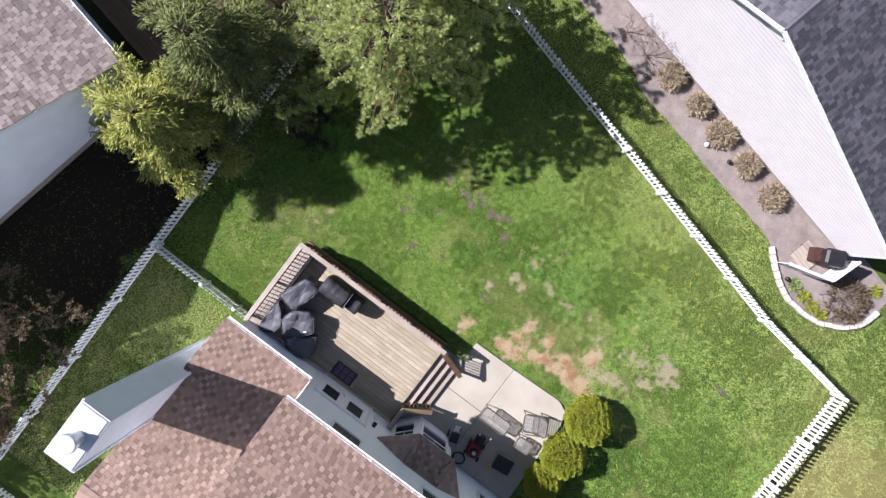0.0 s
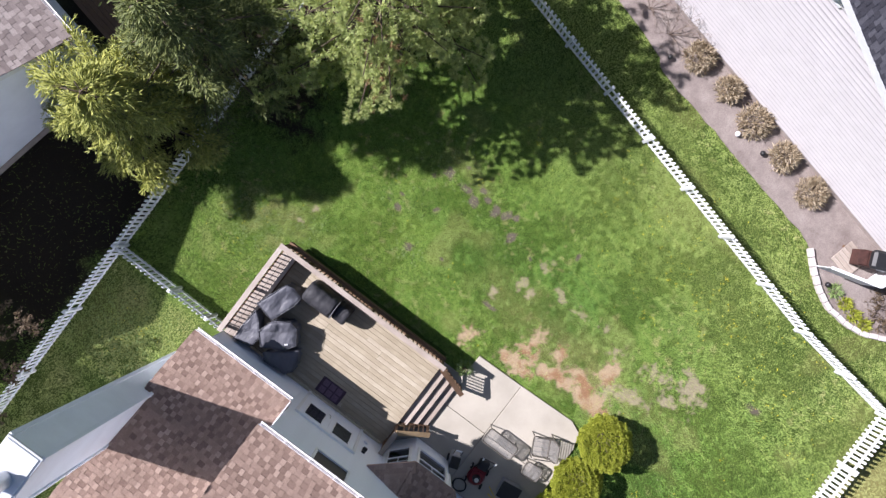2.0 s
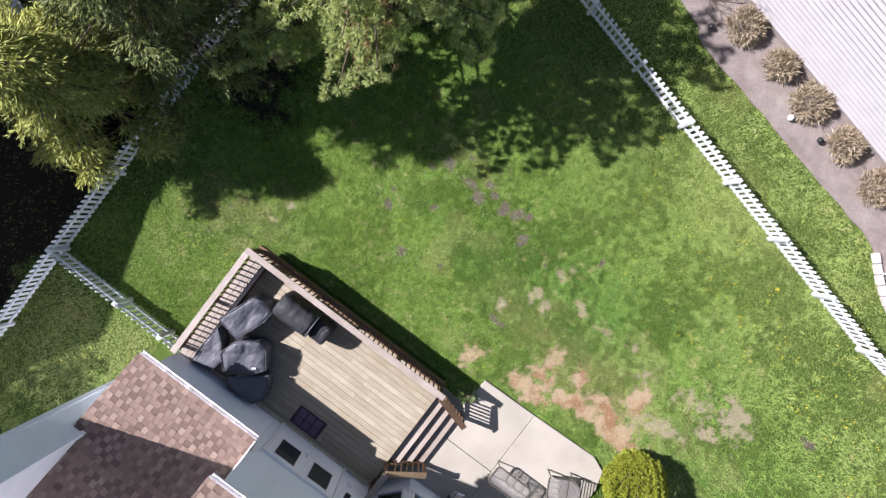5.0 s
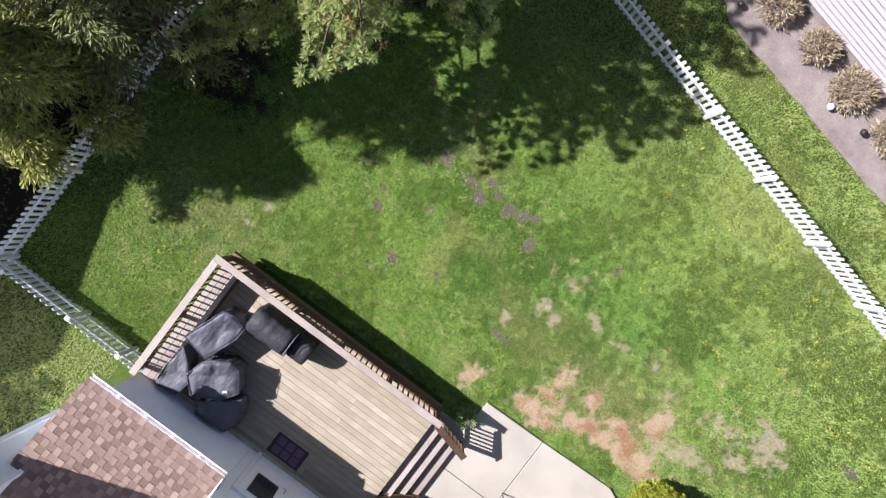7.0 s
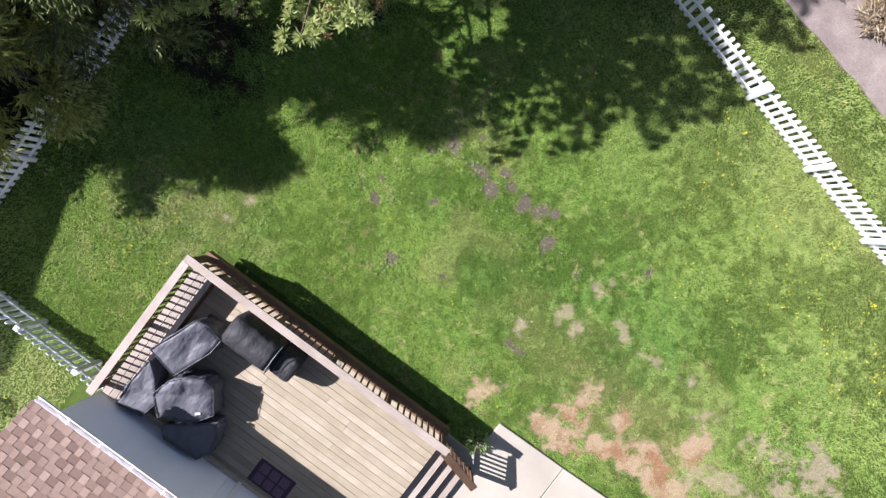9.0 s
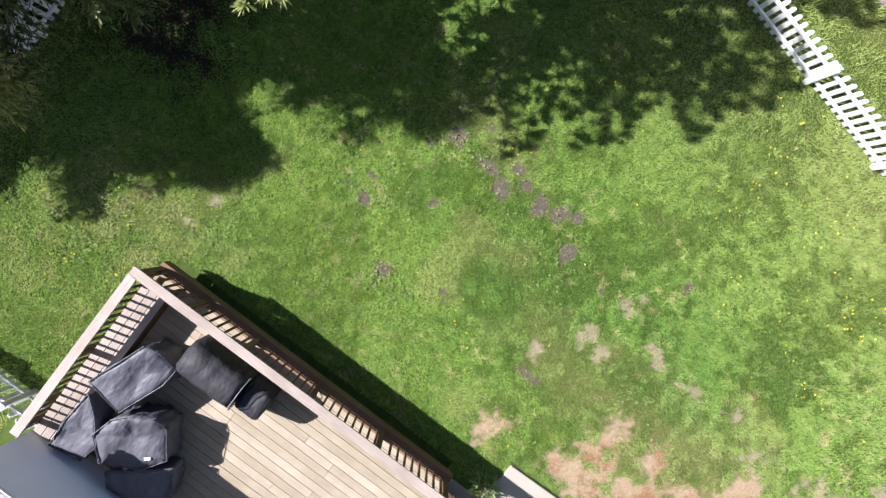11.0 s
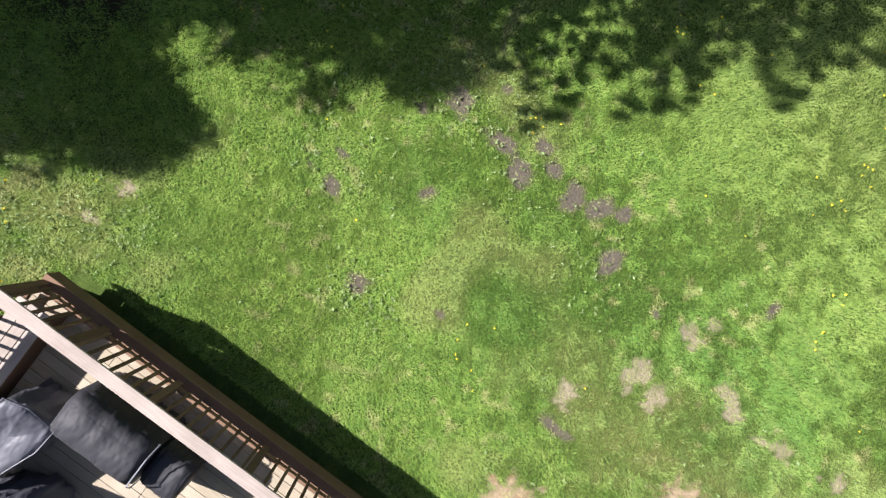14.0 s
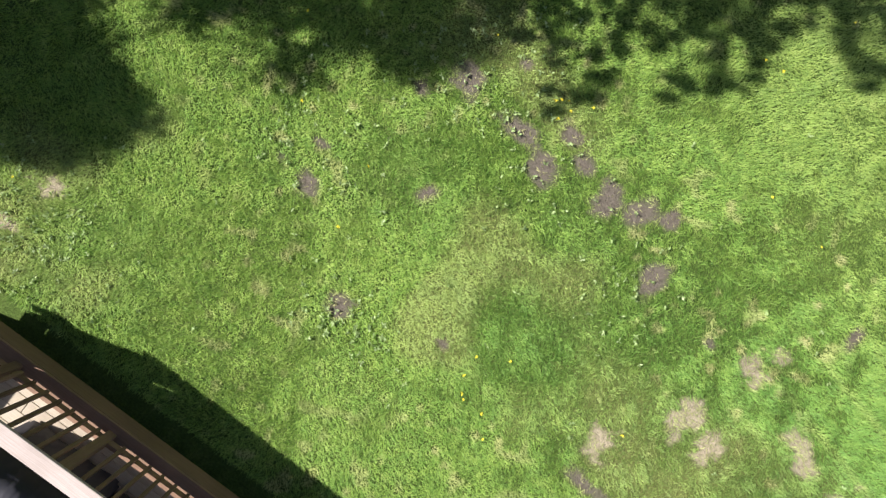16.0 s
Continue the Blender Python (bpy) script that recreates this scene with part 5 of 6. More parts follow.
# ---- covered furniture on the deck ----
def covered(name, foot, top, z_top, label, seed, sag=0.05):
    """A fabric cover: plan outline foot at the deck, outline top with a height for each corner, with creases."""
    rng = np.random.RandomState(seed)
    n = len(foot)
    fc = np.mean(np.array(foot), 0)
    root = thing(name, pose(fc[0], fc[1], DECK_Z), label, "covered furniture", "covered furniture")
    bm = bmesh.new()
    rings = []
    per = 6
    levels = 7
    for l in range(levels + 1):
        f = l / levels
        ring = []
        for i in range(n):
            j = (i + 1) % n
            for s in range(per):
                u = s / per
                a = np.array([*foot[i], DECK_Z + 0.03]) * (1 - u) + np.array([*foot[j], DECK_Z + 0.03]) * u
                b = np.array([*top[i], z_top[i]]) * (1 - u) + np.array([*top[j], z_top[j]]) * u
                p = a * (1 - f) + b * f
                mid = np.array([fc[0], fc[1], p[2]])
                fold = 0.028 * math.sin(u * 6.28 * 2 + i * 1.7 + seed + f * 2.0) * (1 - f * 0.7) + 0.02 * math.sin(11 * f + 5 * u + seed)
                out = (p - mid)
                out /= np.linalg.norm(out) + 1e-6
                p = p + out * fold + np.array([0, 0, rng.uniform(-0.004, 0.004)])
                ring.append(bm.verts.new((p[0] - fc[0], p[1] - fc[1], p[2] - DECK_Z)))
        rings.append(ring)
    m = n * per
    # top rings towards the centre with a sagging, creased cloth
    tc = np.mean([[*top[i], z_top[i]] for i in range(n)], 0) - np.array([fc[0], fc[1], DECK_Z])
    for g in (0.75, 0.5, 0.25):
        ring = []
        for k in range(m):
            p = np.array(rings[levels][k].co) * g + tc * (1 - g)
            crease = 0.035 * abs(math.sin(p[0] * 6 + p[1] * 4 + seed)) + 0.025 * abs(math.sin(p[1] * 8 - p[0] * 5 + 2 * seed)) - 0.03
            p[2] += crease - sag * (1 - g)
            ring.append(bm.verts.new(tuple(p)))
        rings.append(ring)
    for a, b in zip(rings, rings[1:]):
        for k in range(m):
            bm.faces.new((a[k], a[(k + 1) % m], b[(k + 1) % m], b[k]))
    c = bm.verts.new((tc[0], tc[1], tc[2] - sag))
    for k in range(m):
        bm.faces.new((rings[-1][k], rings[-1][(k + 1) % m], c))
    bmesh.ops.recalc_face_normals(bm, faces=bm.faces)
    for f in bm.faces:
        f.smooth = True
    part("cover", bm, M_COVER, root)
    loop = [(top[i % n][0] - fc[0], top[i % n][1] - fc[1], z_top[i % n] - DECK_Z + 0.012) for i in range(n + 1)]
    part("piping", tube(loop, 0.009, 5), M_COVER, root)
    if "tag" in label:
        part("tag", box((0.36, -0.14, 0.745), (0.1, 0.05, 0.014), Matrix.Rotation(radians(35), 4, "Z") @ Matrix.Rotation(radians(14), 4, "Y"), 0.004), M_TRIM, root, "pale printed tag")
    return root


def draped(top, z_top, label, seed, sag=0.05):
    c = np.mean(np.array(top), 0)
    foot = [(max(c[0] + (x - c[0]) * 0.98, -2.76), max(c[1] + (y - c[1]) * 0.98, -6.6)) for x, y in top]
    covered("covered_chair", foot, top, z_top, label, seed, sag)


draped([(-2.86, -5.26), (-2.5, -4.3), (-2.24, -4.27), (-1.93, -4.4), (-1.95, -4.7), (-2.23, -5.43)], [1.62, 1.66, 1.6, 1.42, 1.45, 1.52], "patio chair under a creased black cover", 1)
draped([(-2.78, -5.48), (-2.84, -6.06), (-2.84, -6.6), (-2.3, -6.52), (-2.22, -6.14), (-2.5, -5.72)], [1.5, 1.44, 1.32, 1.3, 1.38, 1.48], "small chair under a loose grey-black cover against the bench", 2)
draped([(-2.08, -5.34), (-1.72, -5.14), (-1.49, -5.2), (-1.2, -5.64), (-1.43, -5.98), (-2.02, -6.28), (-2.33, -5.9), (-2.22, -5.5)], [1.68, 1.62, 1.5, 1.42, 1.45, 1.46, 1.6, 1.7], "patio chair under a crumpled black cover with a pale tag", 3)
draped([(-1.87, -6.4), (-1.5, -6.1), (-1.06, -5.74), (-0.88, -6.0), (-0.82, -6.36), (-0.98, -6.58), (-1.7, -6.6)], [1.36, 1.34, 1.3, 1.28, 1.26, 1.28, 1.34], "low chair under a plain black cover by the wall", 4, 0.03)


def build_grill():
    root = thing("covered_grill", pose(-1.2, -4.04, DECK_Z), "barbecue grill under a fitted black cover beside the railing", "grill", "covered furniture")

    def hood(bm, x0, x1, front, back, zf, zb, zr):
        prof = [(front, 0.04), (front - 0.01, zf), (front + 0.16, zr), (back - 0.12, zr + 0.01), (back, zb), (back + 0.01, 0.04)]
        k = 9
        rings = []
        for i in range(k + 1):
            x = x0 + (x1 - x0) * i / k
            e = 0.03 * math.sin(i * 2.1 + x0 * 3)
            edge = 0.05 if i in (0, k) else 0
            rings.append([bm.verts.new((x, y + e * (0.4 if z < 0.1 else 0.2), z - (edge if z > 0.3 else 0) + 0.008 * math.sin(i * 1.7 + y * 9))) for y, z in prof])
        for a, b in zip(rings, rings[1:]):
            for j in range(5):
                bm.faces.new((a[j], a[j + 1], b[j + 1], b[j]))
        bm.faces.new(rings[0][::-1])
        bm.faces.new(rings[-1])
        bmesh.ops.recalc_face_normals(bm, faces=bm.faces)
        sharp = [e for e in bm.edges if len(e.link_faces) == 2 and e.calc_face_angle() > 0.35]
        bmesh.ops.bevel(bm, geom=sharp, offset=0.03, segments=2, affect="EDGES")
        for f in bm.faces:
            f.smooth = True
        return bm

    part("cover", hood(bmesh.new(), -0.74, 0.28, -0.35, 0.3, 0.72, 0.9, 1.06), M_GRILLCOVER, root)
    part("side_cover", hood(bmesh.new(), 0.29, 0.74, -0.27, 0.24, 0.68, 0.72, 0.8), M_GRILLCOVER, root)
    part("piping", tube([(0.285, -0.35, 0.1), (0.285, -0.365, 0.71), (0.285, -0.19, 1.05), (0.285, 0.18, 1.07), (0.285, 0.31, 0.89)], 0.008, 5), M_GREYPL, root)


build_grill()


def build_mat():
    root = thing("door_mat", pose(0.45, -6.28, DECK_Z + 0.003), "dark plum door mat with square panels", "mat")
    part("base", box((0, 0, 0.006), (0.86, 0.52, 0.012), None, 0.004), M_PURPLE, root)
    me = mesh_from("panel", box((0, 0, 0.014), (0.2, 0.2, 0.01), None, 0.003), M_PURPLE_LT)
    for i in range(3):
        for j in range(2):
            share("panel", me, root, Matrix.Translation((-0.24 + i * 0.24, -0.115 + j * 0.23, 0)))


build_mat()


# ---- patio things ----
def rounded_loop(hw, hd, z, r):
    """A closed rounded rectangle of points at height z."""
    pts = []
    for sx, sy, a0 in ((1, 1, 0), (-1, 1, 90), (-1, -1, 180), (1, -1, 270)):
        for k in range(4):
            a = radians(a0 + k * 30)
            pts.append((sx * (hw - r) + r * math.cos(a), sy * (hd - r) + r * math.sin(a), z))
    return pts + pts[:1]


def sling_seat(name, x, y, ang, w, d, label, category="chair", back=0.55, high=0.4):
    """A metal-framed piece with a strapped top: rounded frame loop, straps and legs, and arms where it has a back."""
    root = thing(name, pose(x, y, 0.1, 0, 0, ang), label, category, "patio seats")
    r = 0.026
    hw, hd = w / 2, d / 2
    part("seat_frame", tube(rounded_loop(hw, hd, high, 0.1), r, 8), M_CHAIR, root)
    k = int(d / 0.032)
    me = mesh_from("strap", box((0, 0, high - 0.005), (w - 0.06, 0.02, 0.008)), M_SLING)
    for i in range(k):
        share("strap", me, root, Matrix.Translation((0, -hd + (i + 0.5) * d / k, 0)))
    me = mesh_from("cross_strap", box((0, 0, high - 0.013), (0.03, d - 0.02, 0.006)), M_SLING)
    for i in range(3):
        share("cross_strap", me, root, Matrix.Translation((-hw + (i + 1) * w / 4, 0, 0)))
    if back:
        part("back_frame", tube([(-hw, hd, 0.38), (-hw, hd + 0.14, 0.4 + back * 0.7), (-hw * 0.8, hd + 0.2, 0.4 + back), (hw * 0.8, hd + 0.2, 0.4 + back), (hw, hd + 0.14, 0.4 + back * 0.7), (hw, hd, 0.38)], r, 8), M_CHAIR, root)
        me = mesh_from("back_strap", box((0, 0, 0), (w - 0.05, 0.008, 0.026), Matrix.Rotation(radians(-20), 4, "X")), M_SLING)
        for i in range(9):
            q = (i + 0.5) / 9
            share("back_strap", me, root, Matrix.Translation((0, hd + 0.02 + 0.17 * q, 0.42 + back * 0.95 * q)))
        for s in (-1, 1):
            part("arm", tube([(s * (hw + 0.03), -hd, 0.0), (s * (hw + 0.03), -hd, 0.58), (s * (hw + 0.03), -hd + 0.08, 0.62), (s * (hw + 0.03), hd + 0.08, 0.6), (s * (hw + 0.03), hd + 0.1, 0.0)], 0.02, 8), M_CHAIR, root)
    else:
        for sx in (-1, 1):
            for sy in (-1, 1):
                part("leg", tube([(sx * hw * 0.92, sy * hd * 0.92, 0.0), (sx * hw * 0.92, sy * hd * 0.9, high - 0.01)], 0.016, 8), M_CHAIR, root)
    return root


sling_seat("coffee_table", 5.68, -4.48, 0, 1.08, 0.5, "long taupe mesh patio table with rounded bronze frame", "table", 0, 0.52)
sling_seat("patio_chair", 6.78, -3.8, -62, 0.62, 0.52, "taupe sling patio chair with rounded bronze frame")
sling_seat("ottoman", 7.05, -4.6, 5, 0.58, 0.46, "low taupe sling ottoman with bronze frame", "ottoman", 0, 0.36)


def wheel(bm, c, r, w):
    m = Matrix.Translation(c) @ Matrix.Rotation(math.pi / 2, 4, "Y")
    bmesh.ops.create_cone(bm, cap_ends=True, segments=18, radius1=r, radius2=r, depth=w, matrix=m)
    return bm


def build_mower():
    root = thing("lawn_mower", pose(5.8, -5.85, 0.1, 0, 0, 10), "red lawn mower with black handle on the patio", "mower")
    bm = bmesh.new()
    bmesh.ops.create_cone(bm, cap_ends=True, segments=20, radius1=0.29, radius2=0.22, depth=0.16, matrix=Matrix.Translation((0, 0, 0.19)))
    add_box(bm, (0, 0.1, 0.18), (0.46, 0.42, 0.12), None, 0.03)
    part("deck_shell", bm, M_RED, root)
    bm = bmesh.new()
    bmesh.ops.create_cone(bm, cap_ends=True, segments=16, radius1=0.14, radius2=0.11, depth=0.15, matrix=Matrix.Translation((0, 0, 0.34)))
    part("engine", bm, M_BLACK, root)
    part("engine_cap", tube([(0, 0, 0.41), (0, 0, 0.45)], 0.07, 14), M_STEEL, root)
    for x in (-0.27, 0.27):
        for y in (-0.22, 0.26):
            wl = part("wheel", wheel(bmesh.new(), (x, y, 0.1), 0.1, 0.05), M_RUBBER, root)
            part("hub", wheel(bmesh.new(), (x * 1.05, y, 0.1), 0.045, 0.045), M_STEEL, wl)
    bm = tube([(-0.2, 0.3, 0.22), (-0.2, 0.6, 0.6), (-0.2, 0.86, 0.92), (0.2, 0.86, 0.92), (0.2, 0.6, 0.6), (0.2, 0.3, 0.22)], 0.016, 8)
    part("handle", bm, M_BLACK, root)
    bm = tube([(-0.2, 0.78, 0.84), (-0.2, 0.86, 0.93)], 0.028, 8)
    tube([(0.2, 0.78, 0.84), (0.2, 0.86, 0.93)], 0.028, 8, bm)
    part("grip", bm, M_TRIM, root)
    part("grass_bag", box((0, 0.5, 0.3), (0.34, 0.34, 0.24), None, 0.05), M_BLACK, root)


build_mower()


def build_cart():
    root = thing("yard_cart", pose(4.85, -5.72, 0.1, 0, 0, 20), "grey and black garden cart standing by the bay", "cart")
    part("tub", box((0, 0, 0.42), (0.32, 0.42, 0.5), Matrix.Rotation(radians(8), 4, "X"), 0.06), M_GREYPL, root)
    part("lid", box((0, -0.03, 0.69), (0.3, 0.4, 0.06), Matrix.Rotation(radians(8), 4, "X"), 0.02), M_BLACK, root)
    for x in (-0.19, 0.19):
        part("wheel", wheel(bmesh.new(), (x, -0.1, 0.12), 0.12, 0.045), M_RUBBER, root)
    part("handle", tube([(-0.12, 0.2, 0.6), (-0.12, 0.42, 0.9), (0.12, 0.42, 0.9), (0.12, 0.2, 0.6)], 0.014, 7), M_BLACK, root)
    part("grip", tube([(-0.1, 0.42, 0.9), (0.1, 0.42, 0.9)], 0.024, 8), M_TRIM, root)


build_cart()


def build_hose():
    root = thing("hose_coil", pose(5.55, -6.4, 0.1), "coiled black garden hose on the patio", "hose")
    pts = [(0.22 * math.cos(a * 0.45) * (1 + 0.1 * math.sin(a)), 0.2 * math.sin(a * 0.45), 0.02 + 0.006 * a * 0.3) for a in range(42)]
    part("hose", tube(pts, 0.016, 6), M_RUBBER, root)
    root = thing("yellow_handle", pose(6.55, -6.0, 0.1, 0, 0, -20), "bent yellow tool handle lying on the patio", "tool")
    part("rod", tube([(-0.22, 0.05, 0.02), (0.2, 0.0, 0.02), (0.24, -0.05, 0.02), (-0.05, -0.12, 0.02)], 0.016, 6), M_YELLOW, root)
    root = thing("storage_bin", pose(6.85, -5.55, 0.1, 0, 0, 8), "dark storage box in the shade on the patio", "box")
    part("body", box((0, 0, 0.22), (0.62, 0.5, 0.44), None, 0.03), M_GREYPL, root)
    part("lid", box((0, 0, 0.46), (0.66, 0.54, 0.05), None, 0.015), M_BLACK, root)


build_hose()


# ---- things beside the cream house ----
def build_screen():
    root = thing("privacy_screen", pose(0, 0, 0.03), "white panel screen round a grill corner", "screen")
    for a, b in (((10.25, 5.98), (11.82, 6.42)), ((11.82, 6.42), (12.15, 7.5))):
        d = Vector((b[0] - a[0], b[1] - a[1], 0))
        n = int(d.length / 0.16)
        me = mesh_from("slat", box((0, 0, 0.55), (0.15, 0.03, 1.02), None, 0.006), M_FENCE)
        for i in range(n):
            p = Vector((*a, 0)) + d * (i + 0.5) / n
            share("slat", me, root, Matrix.Translation(p) @ Matrix.Rotation(math.atan2(d.y, d.x), 4, "Z"))
        part("top_rail", between((*a, 1.07), (*b, 1.07), 0.09, 0.05, 0.005), M_FENCE, root)
    root = thing("grill_platform", pose(11.05, 6.95, 0.035, 0, 0, -12), "pale timber platform in the bed", "platform")
    me = mesh_from("plank", box((0, 0, 0.05), (0.8, 0.135, 0.04), None, 0.004), M_CAP)
    for i in range(6):
        share("plank", me, root, Matrix.Translation((0, -0.5 + i * 0.143, 0)))
    part("bearer", box((0, 0, 0.015), (0.9, 0.08, 0.03)), M_STAIN, root)
    root = thing("barbecue", pose(11.3, 7.05, 0.105, 0, 0, 25), "brown-red barbecue cart with a black lid", "grill")
    part("cabinet", box((0.0, 0, 0.38), (0.75, 0.5, 0.7), None, 0.02), M_BRICK, root)
    part("lid", box((0.14, 0, 0.88), (0.72, 0.58, 0.3), None, 0.08), M_BLACK, root)
    part("lid_handle", tube([(0.0, -0.3, 0.9), (0.36, -0.3, 0.9)], 0.02, 7), M_STEEL, root)
    part("side_shelf", box((-0.4, 0, 0.75), (0.3, 0.45, 0.03), None, 0.008), M_BRICK, root)


build_screen()
for gx, gy, c, nm in ((5.75, 7.75, M_TRIM, "white round garden globe in the bed"), (6.75, 7.75, M_BLACK, "black garden spotlight in the bed"), (2.6, 8.35, M_BLACK, "black garden spotlight near the bare shrub"), (10.95, 5.75, M_BLACK, "black garden spotlight in the rounded bed")):
    r = thing("garden_light", pose(gx, gy, 0.03), nm, "light", "garden lights")
    bm = bmesh.new()
    bmesh.ops.create_uvsphere(bm, u_segments=12, v_segments=8, radius=0.085, matrix=Matrix.Translation((0, 0, 0.13)))
    part("head", bm, c, r)
    part("spike", tube([(0, 0, -0.03), (0, 0, 0.08)], 0.015, 6), M_BLACK, r)


# ---- lawn ----
def blocked(x, y):
    inside = (x > DX0 - 0.03) & (x < DX1 + 0.02) & (y < DY1 + 0.16)
    inside |= (y < WALL_Y + 0.02) & (x > -4.0) & (x < 11.6)
    inside |= (x > 2.7) & (x < 3.56) & (y < -3.56)
    inside |= (x > 3.55) & (x < 7.75) & (y < -2.66) & ~((x > 7.4) & (y > -2.9 + (7.75 - x)))
    e = np.array(bed_edge())
    by = np.interp(x, e[:, 0], e[:, 1])
    inside |= (y > by) & (x < 14.3)
    return inside


def build_grass():
    rng = np.random.RandomState(12)
    full, base = 7000.0, 1300.0
    ax0, ax1, ay0, ay1 = -8.5, 12.0, -7.8, 7.4
    n = int((ax1 - ax0) * (ay1 - ay0) * full)
    x, y = rng.uniform(ax0, ax1, n), rng.uniform(ay0, ay1, n)
    far = np.hypot(np.maximum(np.abs(x - 1.4) - 6.0, 0), np.maximum(np.abs(y + 0.1) - 3.9, 0))
    dens = base + (full - base) * np.clip(1 - far / 3.4, 0, 1) ** 1.5
    keep = rng.uniform(0, 1, n) < dens / full
    x, y, dens = x[keep], y[keep], dens[keep]
    n = int(32 * 28 * base)
    x2, y2 = rng.uniform(-12, 20, n), rng.uniform(-16, 12, n)
    keep = ~((x2 > ax0) & (x2 < ax1) & (y2 > ay0) & (y2 < ay1))
    x, y = np.concatenate([x, x2[keep]]), np.concatenate([y, y2[keep]])
    dens = np.concatenate([dens, np.full(keep.sum(), base)])
    keep = ~blocked(x, y)
    x, y, dens = x[keep], y[keep], dens[keep]
    d, red, dry = lawn_fields(x, y)
    # grass thins out where shade is painted on the ground
    painted_shade = ground_shade(x, y)
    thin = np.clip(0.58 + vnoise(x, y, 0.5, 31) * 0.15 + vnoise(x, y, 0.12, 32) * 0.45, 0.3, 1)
    keep = rng.uniform(0, 1, len(x)) < ((1 - d) ** 1.5 + 0.05) * thin * (1 - 0.35 * dry) * (1 - 0.96 * painted_shade)
    x, y, d, dry, dens = x[keep], y[keep], d[keep], dry[keep], dens[keep]
    k = len(x)

    def v(cell, seed):
        return vnoise(x, y, cell, seed) - 0.5

    across = y + 0.238 * x
    near = np.clip((dens - 1300.0) / 3000.0, 0, 1)
    grain = vnoise((x - 0.238 * y) * 0.22, across, 0.09, 57) - 0.5
    line = np.clip(np.sin(across * 6.28 / 0.53) * 4 - 3, 0, 1) * np.clip((x - 1.5) / 2, 0, 1) * np.clip(vnoise(x, y, 1.1, 52) * 2 - 0.5, 0, 1)
    band = np.sin(across * 6.28 / 1.06 + 0.6) * np.clip((x - 1.0) / 3, 0, 1)
    tone = 0.5 + 0.1 * v(3.2, 41) + 0.07 * v(0.85, 42) + (0.1 * v(0.3, 43) + 0.34 * v(0.085, 44)) * (0.45 + 0.55 * near) + 0.04 * v(0.3, 43) + 0.3 * v(0.04, 55) * near + 0.16 * grain * (1 - near) + 0.03 * band + 0.12 * line
    lush = 0.5 * np.exp(-((x - 4.6) / 3.0) ** 2 - ((y - 0.2) / 1.7) ** 2) + 0.3 * np.exp(-((x - 10.0) / 2.8) ** 2 - ((y + 2.2) / 1.8) ** 2)
    tone -= 0.18 * lush
    cool = np.clip((v(1.5, 45) + 0.25 * v(0.4, 46) - 0.04) * 0.7, 0, 0.25) + lush * (0.9 + 0.35 * v(0.3, 53))
    east = np.clip((x * 0.25 + y * 0.75 - 2.0) / 3.5, 0, 1) * 0.42
    weedy = (np.exp(-((x + 4.3) ** 2 / 2.2 + (y + 3.2) ** 2 / 0.9)) * 0.75 + 0.3 * np.exp(-((x + 5.5) ** 2 / 2.5 + (y + 5.2) ** 2 / 1.5))) * np.clip(vnoise(x, y, 0.28, 54) * 2.2 - 0.35, 0, 1.2)
    side = np.clip((-6.9 - y) / 0.6, 0, 1) * (x < -3.0) * (x > -7.5) * (0.55 + 0.5 * v(0.5, 51))
    tuft = np.clip((v(0.13, 47) - 0.2) * 4, 0, 0.7) * np.clip(v(1.3, 48) * 3 + 0.4, 0, 1)
    straw = np.clip(np.maximum.reduce([dry * 0.7, east * (0.75 + 0.25 * v(0.8, 49) + 0.3 * v(0.12, 56)), weedy * (0.7 + v(0.3, 50)), tuft, d * 0.8, side]) + 0.05, 0, 0.9)
    straw = np.clip(straw + 0.12 * line, 0, 0.9)
    cool *= 1 - np.clip(straw * 1.5, 0, 1)
    flow = 6.28 * (vnoise(x, y, 1.4, 33) + 0.68 * vnoise(x, y, 0.16, 35)) + rng.normal(0, 1.05, k)
    lean = rng.uniform(0.4, 1.25, k)
    f = full / dens
    wd = 0.0038 * f ** 0.42
    L = 0.062 * f ** 0.17 * (0.75 + 0.5 * vnoise(x, y, 0.4, 34)) * rng.uniform(0.6, 1.3, k)
    z = (fbm(x, y, 1.3, 21) - 0.5) * 0.03
    dx, dy = np.cos(flow) * np.sin(lean) * L, np.sin(flow) * np.sin(lean) * L
    dz = np.cos(lean) * L
    px, py = -np.sin(flow) * wd, np.cos(flow) * wd
    a = np.stack([x - px, y - py, z], -1)
    b = np.stack([x + px, y + py, z], -1)
    c = np.stack([x + dx, y + dy, z + dz], -1)
    ob = stuff_part("grass", [(np.stack([a, b, c], 1).reshape(-1, 3), np.arange(3 * k).reshape(-1, 3))], M_GRASS, None, "short green lawn grass with thin and bare places")
    for key, val in (("tone", tone), ("cool", cool), ("straw", straw)):
        at = ob.data.attributes.new(key, "FLOAT", "POINT")
        at.data.foreach_set("value", np.repeat(val, 3).astype(np.float32))
    tagged(ob, category="grass", kind="stuff")


build_grass()


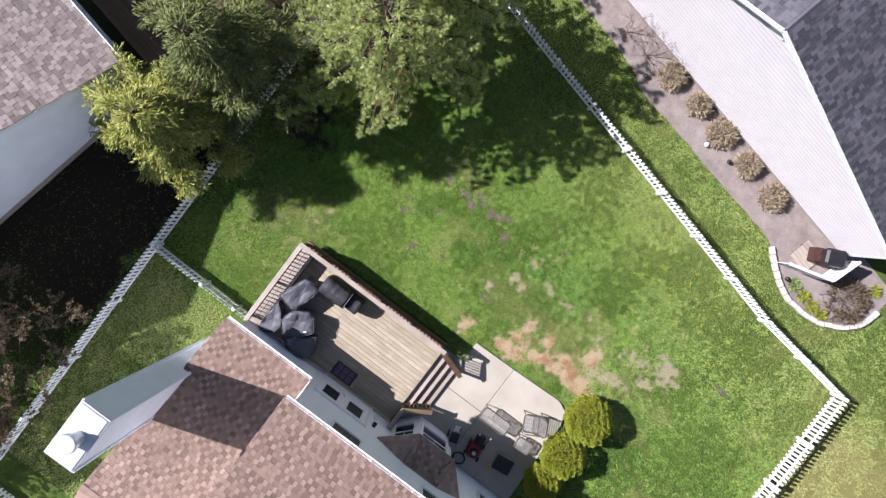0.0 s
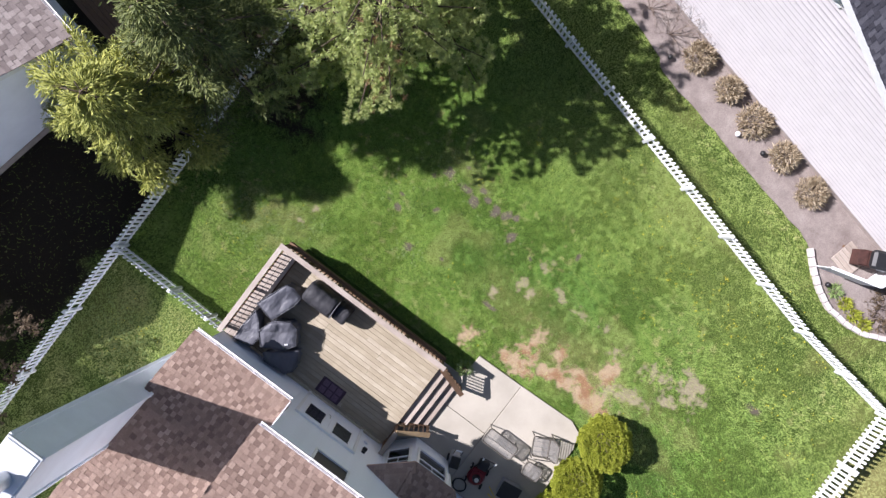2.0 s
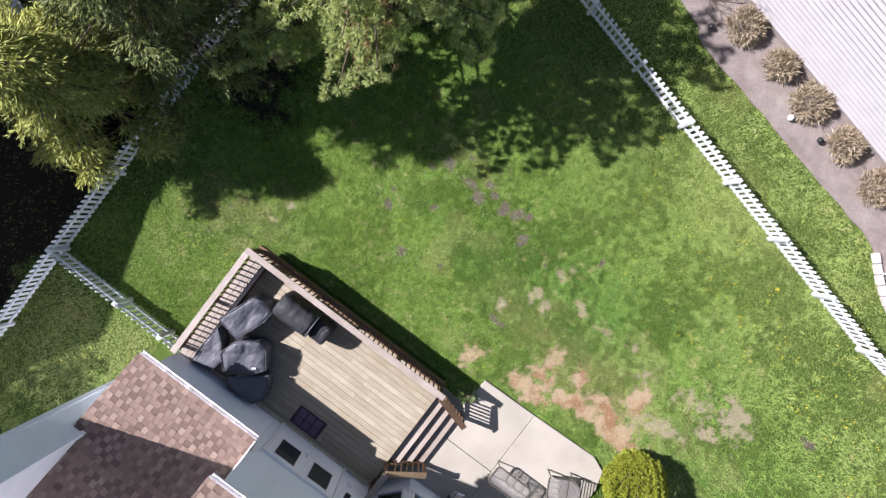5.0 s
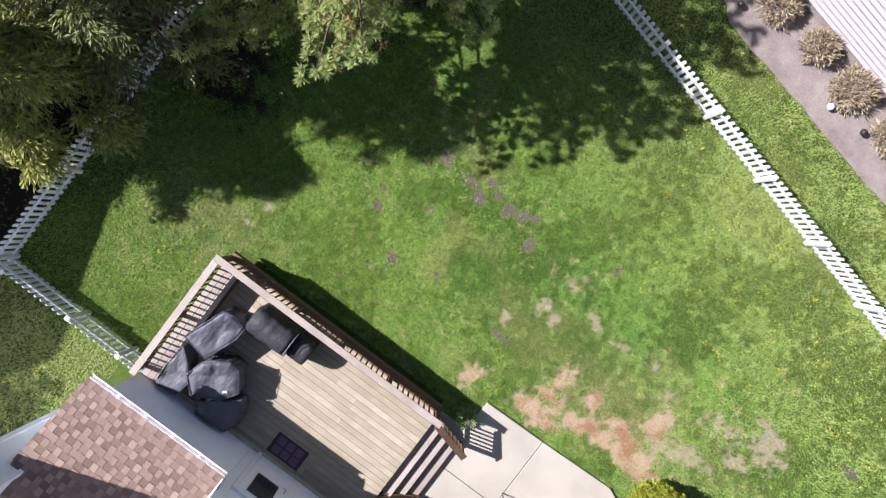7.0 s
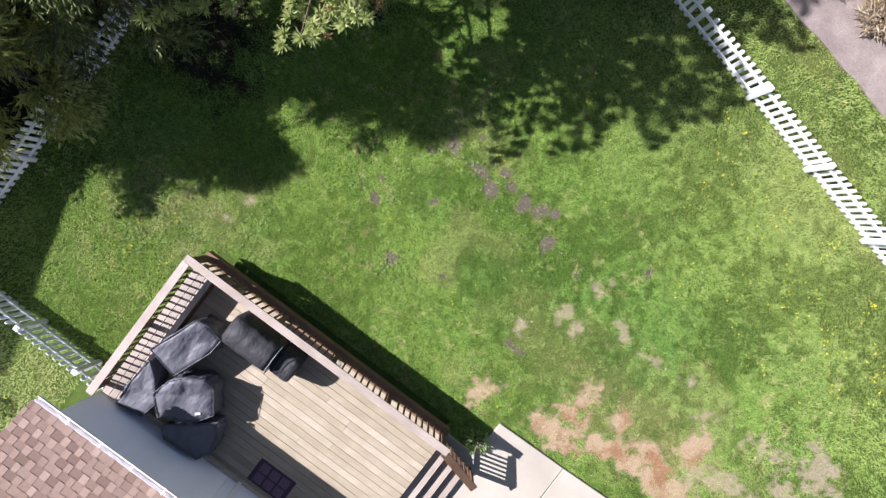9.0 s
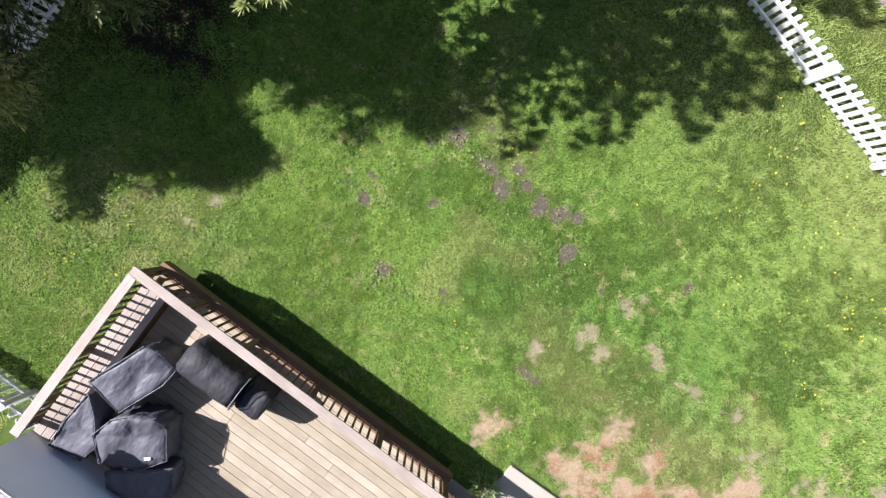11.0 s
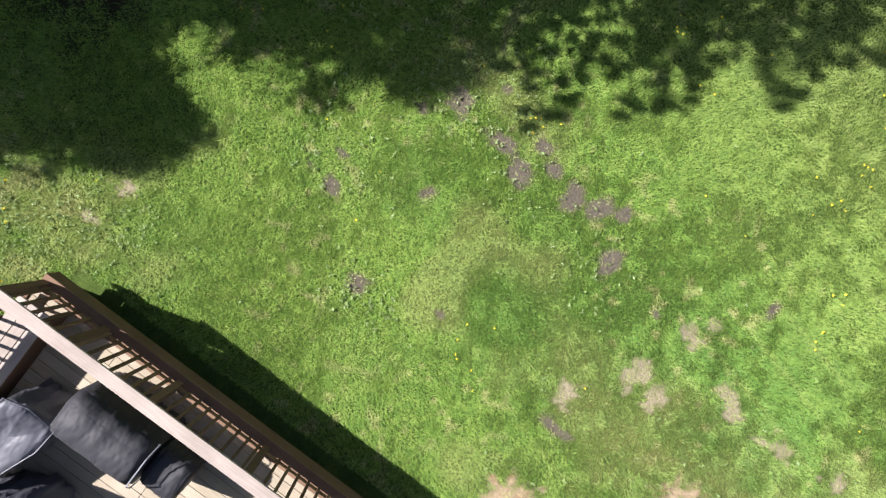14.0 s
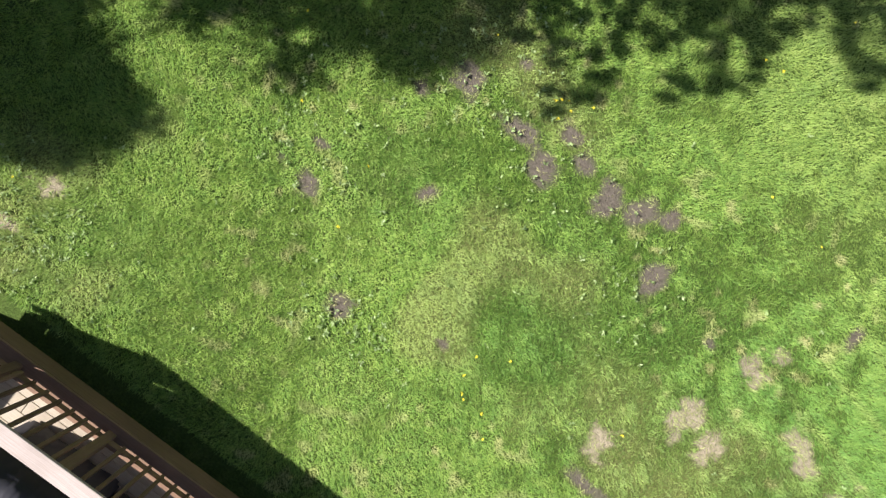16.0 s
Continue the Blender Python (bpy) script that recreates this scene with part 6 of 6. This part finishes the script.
def build_weeds():
    rng = np.random.RandomState(77)
    # dandelions: loose groups, most near the long fence
    xs, ys = [], []
    for cx, cy, s, n in ((8.5, 3.2, 1.6, 150), (5.5, 3.6, 1.4, 80), (11.5, 2.6, 1.4, 110), (3.2, 4.0, 1.2, 30), (-5.2, -4.2, 1.0, 70), (0, 3.0, 3.0, 30), (1.5, -0.5, 3.5, 40), (-3.5, 1.0, 1.5, 30), (13.0, 1.0, 1.2, 40), (12.0, -2.5, 2.0, 40), (-6, -8.5, 0.8, 30)):
        xs.append(rng.normal(cx, s, n))
        ys.append(rng.normal(cy, s * 0.6, n))
    x, y = np.concatenate(xs), np.concatenate(ys)
    clump = rng.randint(0, len(x), len(x) // 2)
    x = np.concatenate([x[::5], x[clump // 4 * 4 % len(x)] + rng.normal(0, 0.11, len(clump))])
    y = np.concatenate([y[::5], y[clump // 4 * 4 % len(y)] + rng.normal(0, 0.11, len(clump))])
    keep = ~blocked(x, y) & (y < 6.6)
    c = np.stack([x, y, np.full(len(x), 0.055)], -1)[keep]
    up = np.tile(np.array([[0.0, 0.0, 0.5]]), (len(c), 1))
    ob = stuff_part("dandelions", [needles(c, up, 12, 0.023, 0.007, 0.6, rng)], M_DANDELION, None, "scattered yellow dandelion flowers in the lawn")
    tagged(ob, category="flowers", kind="stuff")
    # broad-leaved weeds
    xs, ys = [], []
    for cx, cy, s, n in ((-4.7, -3.6, 0.7, 420), (-1.2, 1.7, 0.7, 90), (0.2, 1.1, 0.6, 60), (-0.2, -1.4, 0.3, 60), (-1.6, -0.2, 0.5, 50), (1.8, 0.6, 0.5, 40), (4, -1, 3, 80), (-6, -8.5, 0.8, 200), (-5.5, -9.5, 0.9, 300), (-3.4, -2.6, 0.6, 120)):
        xs.append(rng.normal(cx, s, n))
        ys.append(rng.normal(cy, s * 0.7, n))
    x, y = np.concatenate(xs), np.concatenate(ys)
    keep = ~blocked(x, y)
    c = np.stack([x, y, np.full(len(x), 0.03)], -1)[keep]
    up = np.tile(np.array([[0.0, 0.0, 0.35]]), (len(c), 1))
    ob = stuff_part("weeds", [needles(c, up, 7, 0.045, 0.011, 0.9, rng)], M_WEED, None, "pale broad-leaved weeds and clover in the lawn")
    tagged(ob, category="weeds", kind="stuff")


build_weeds()
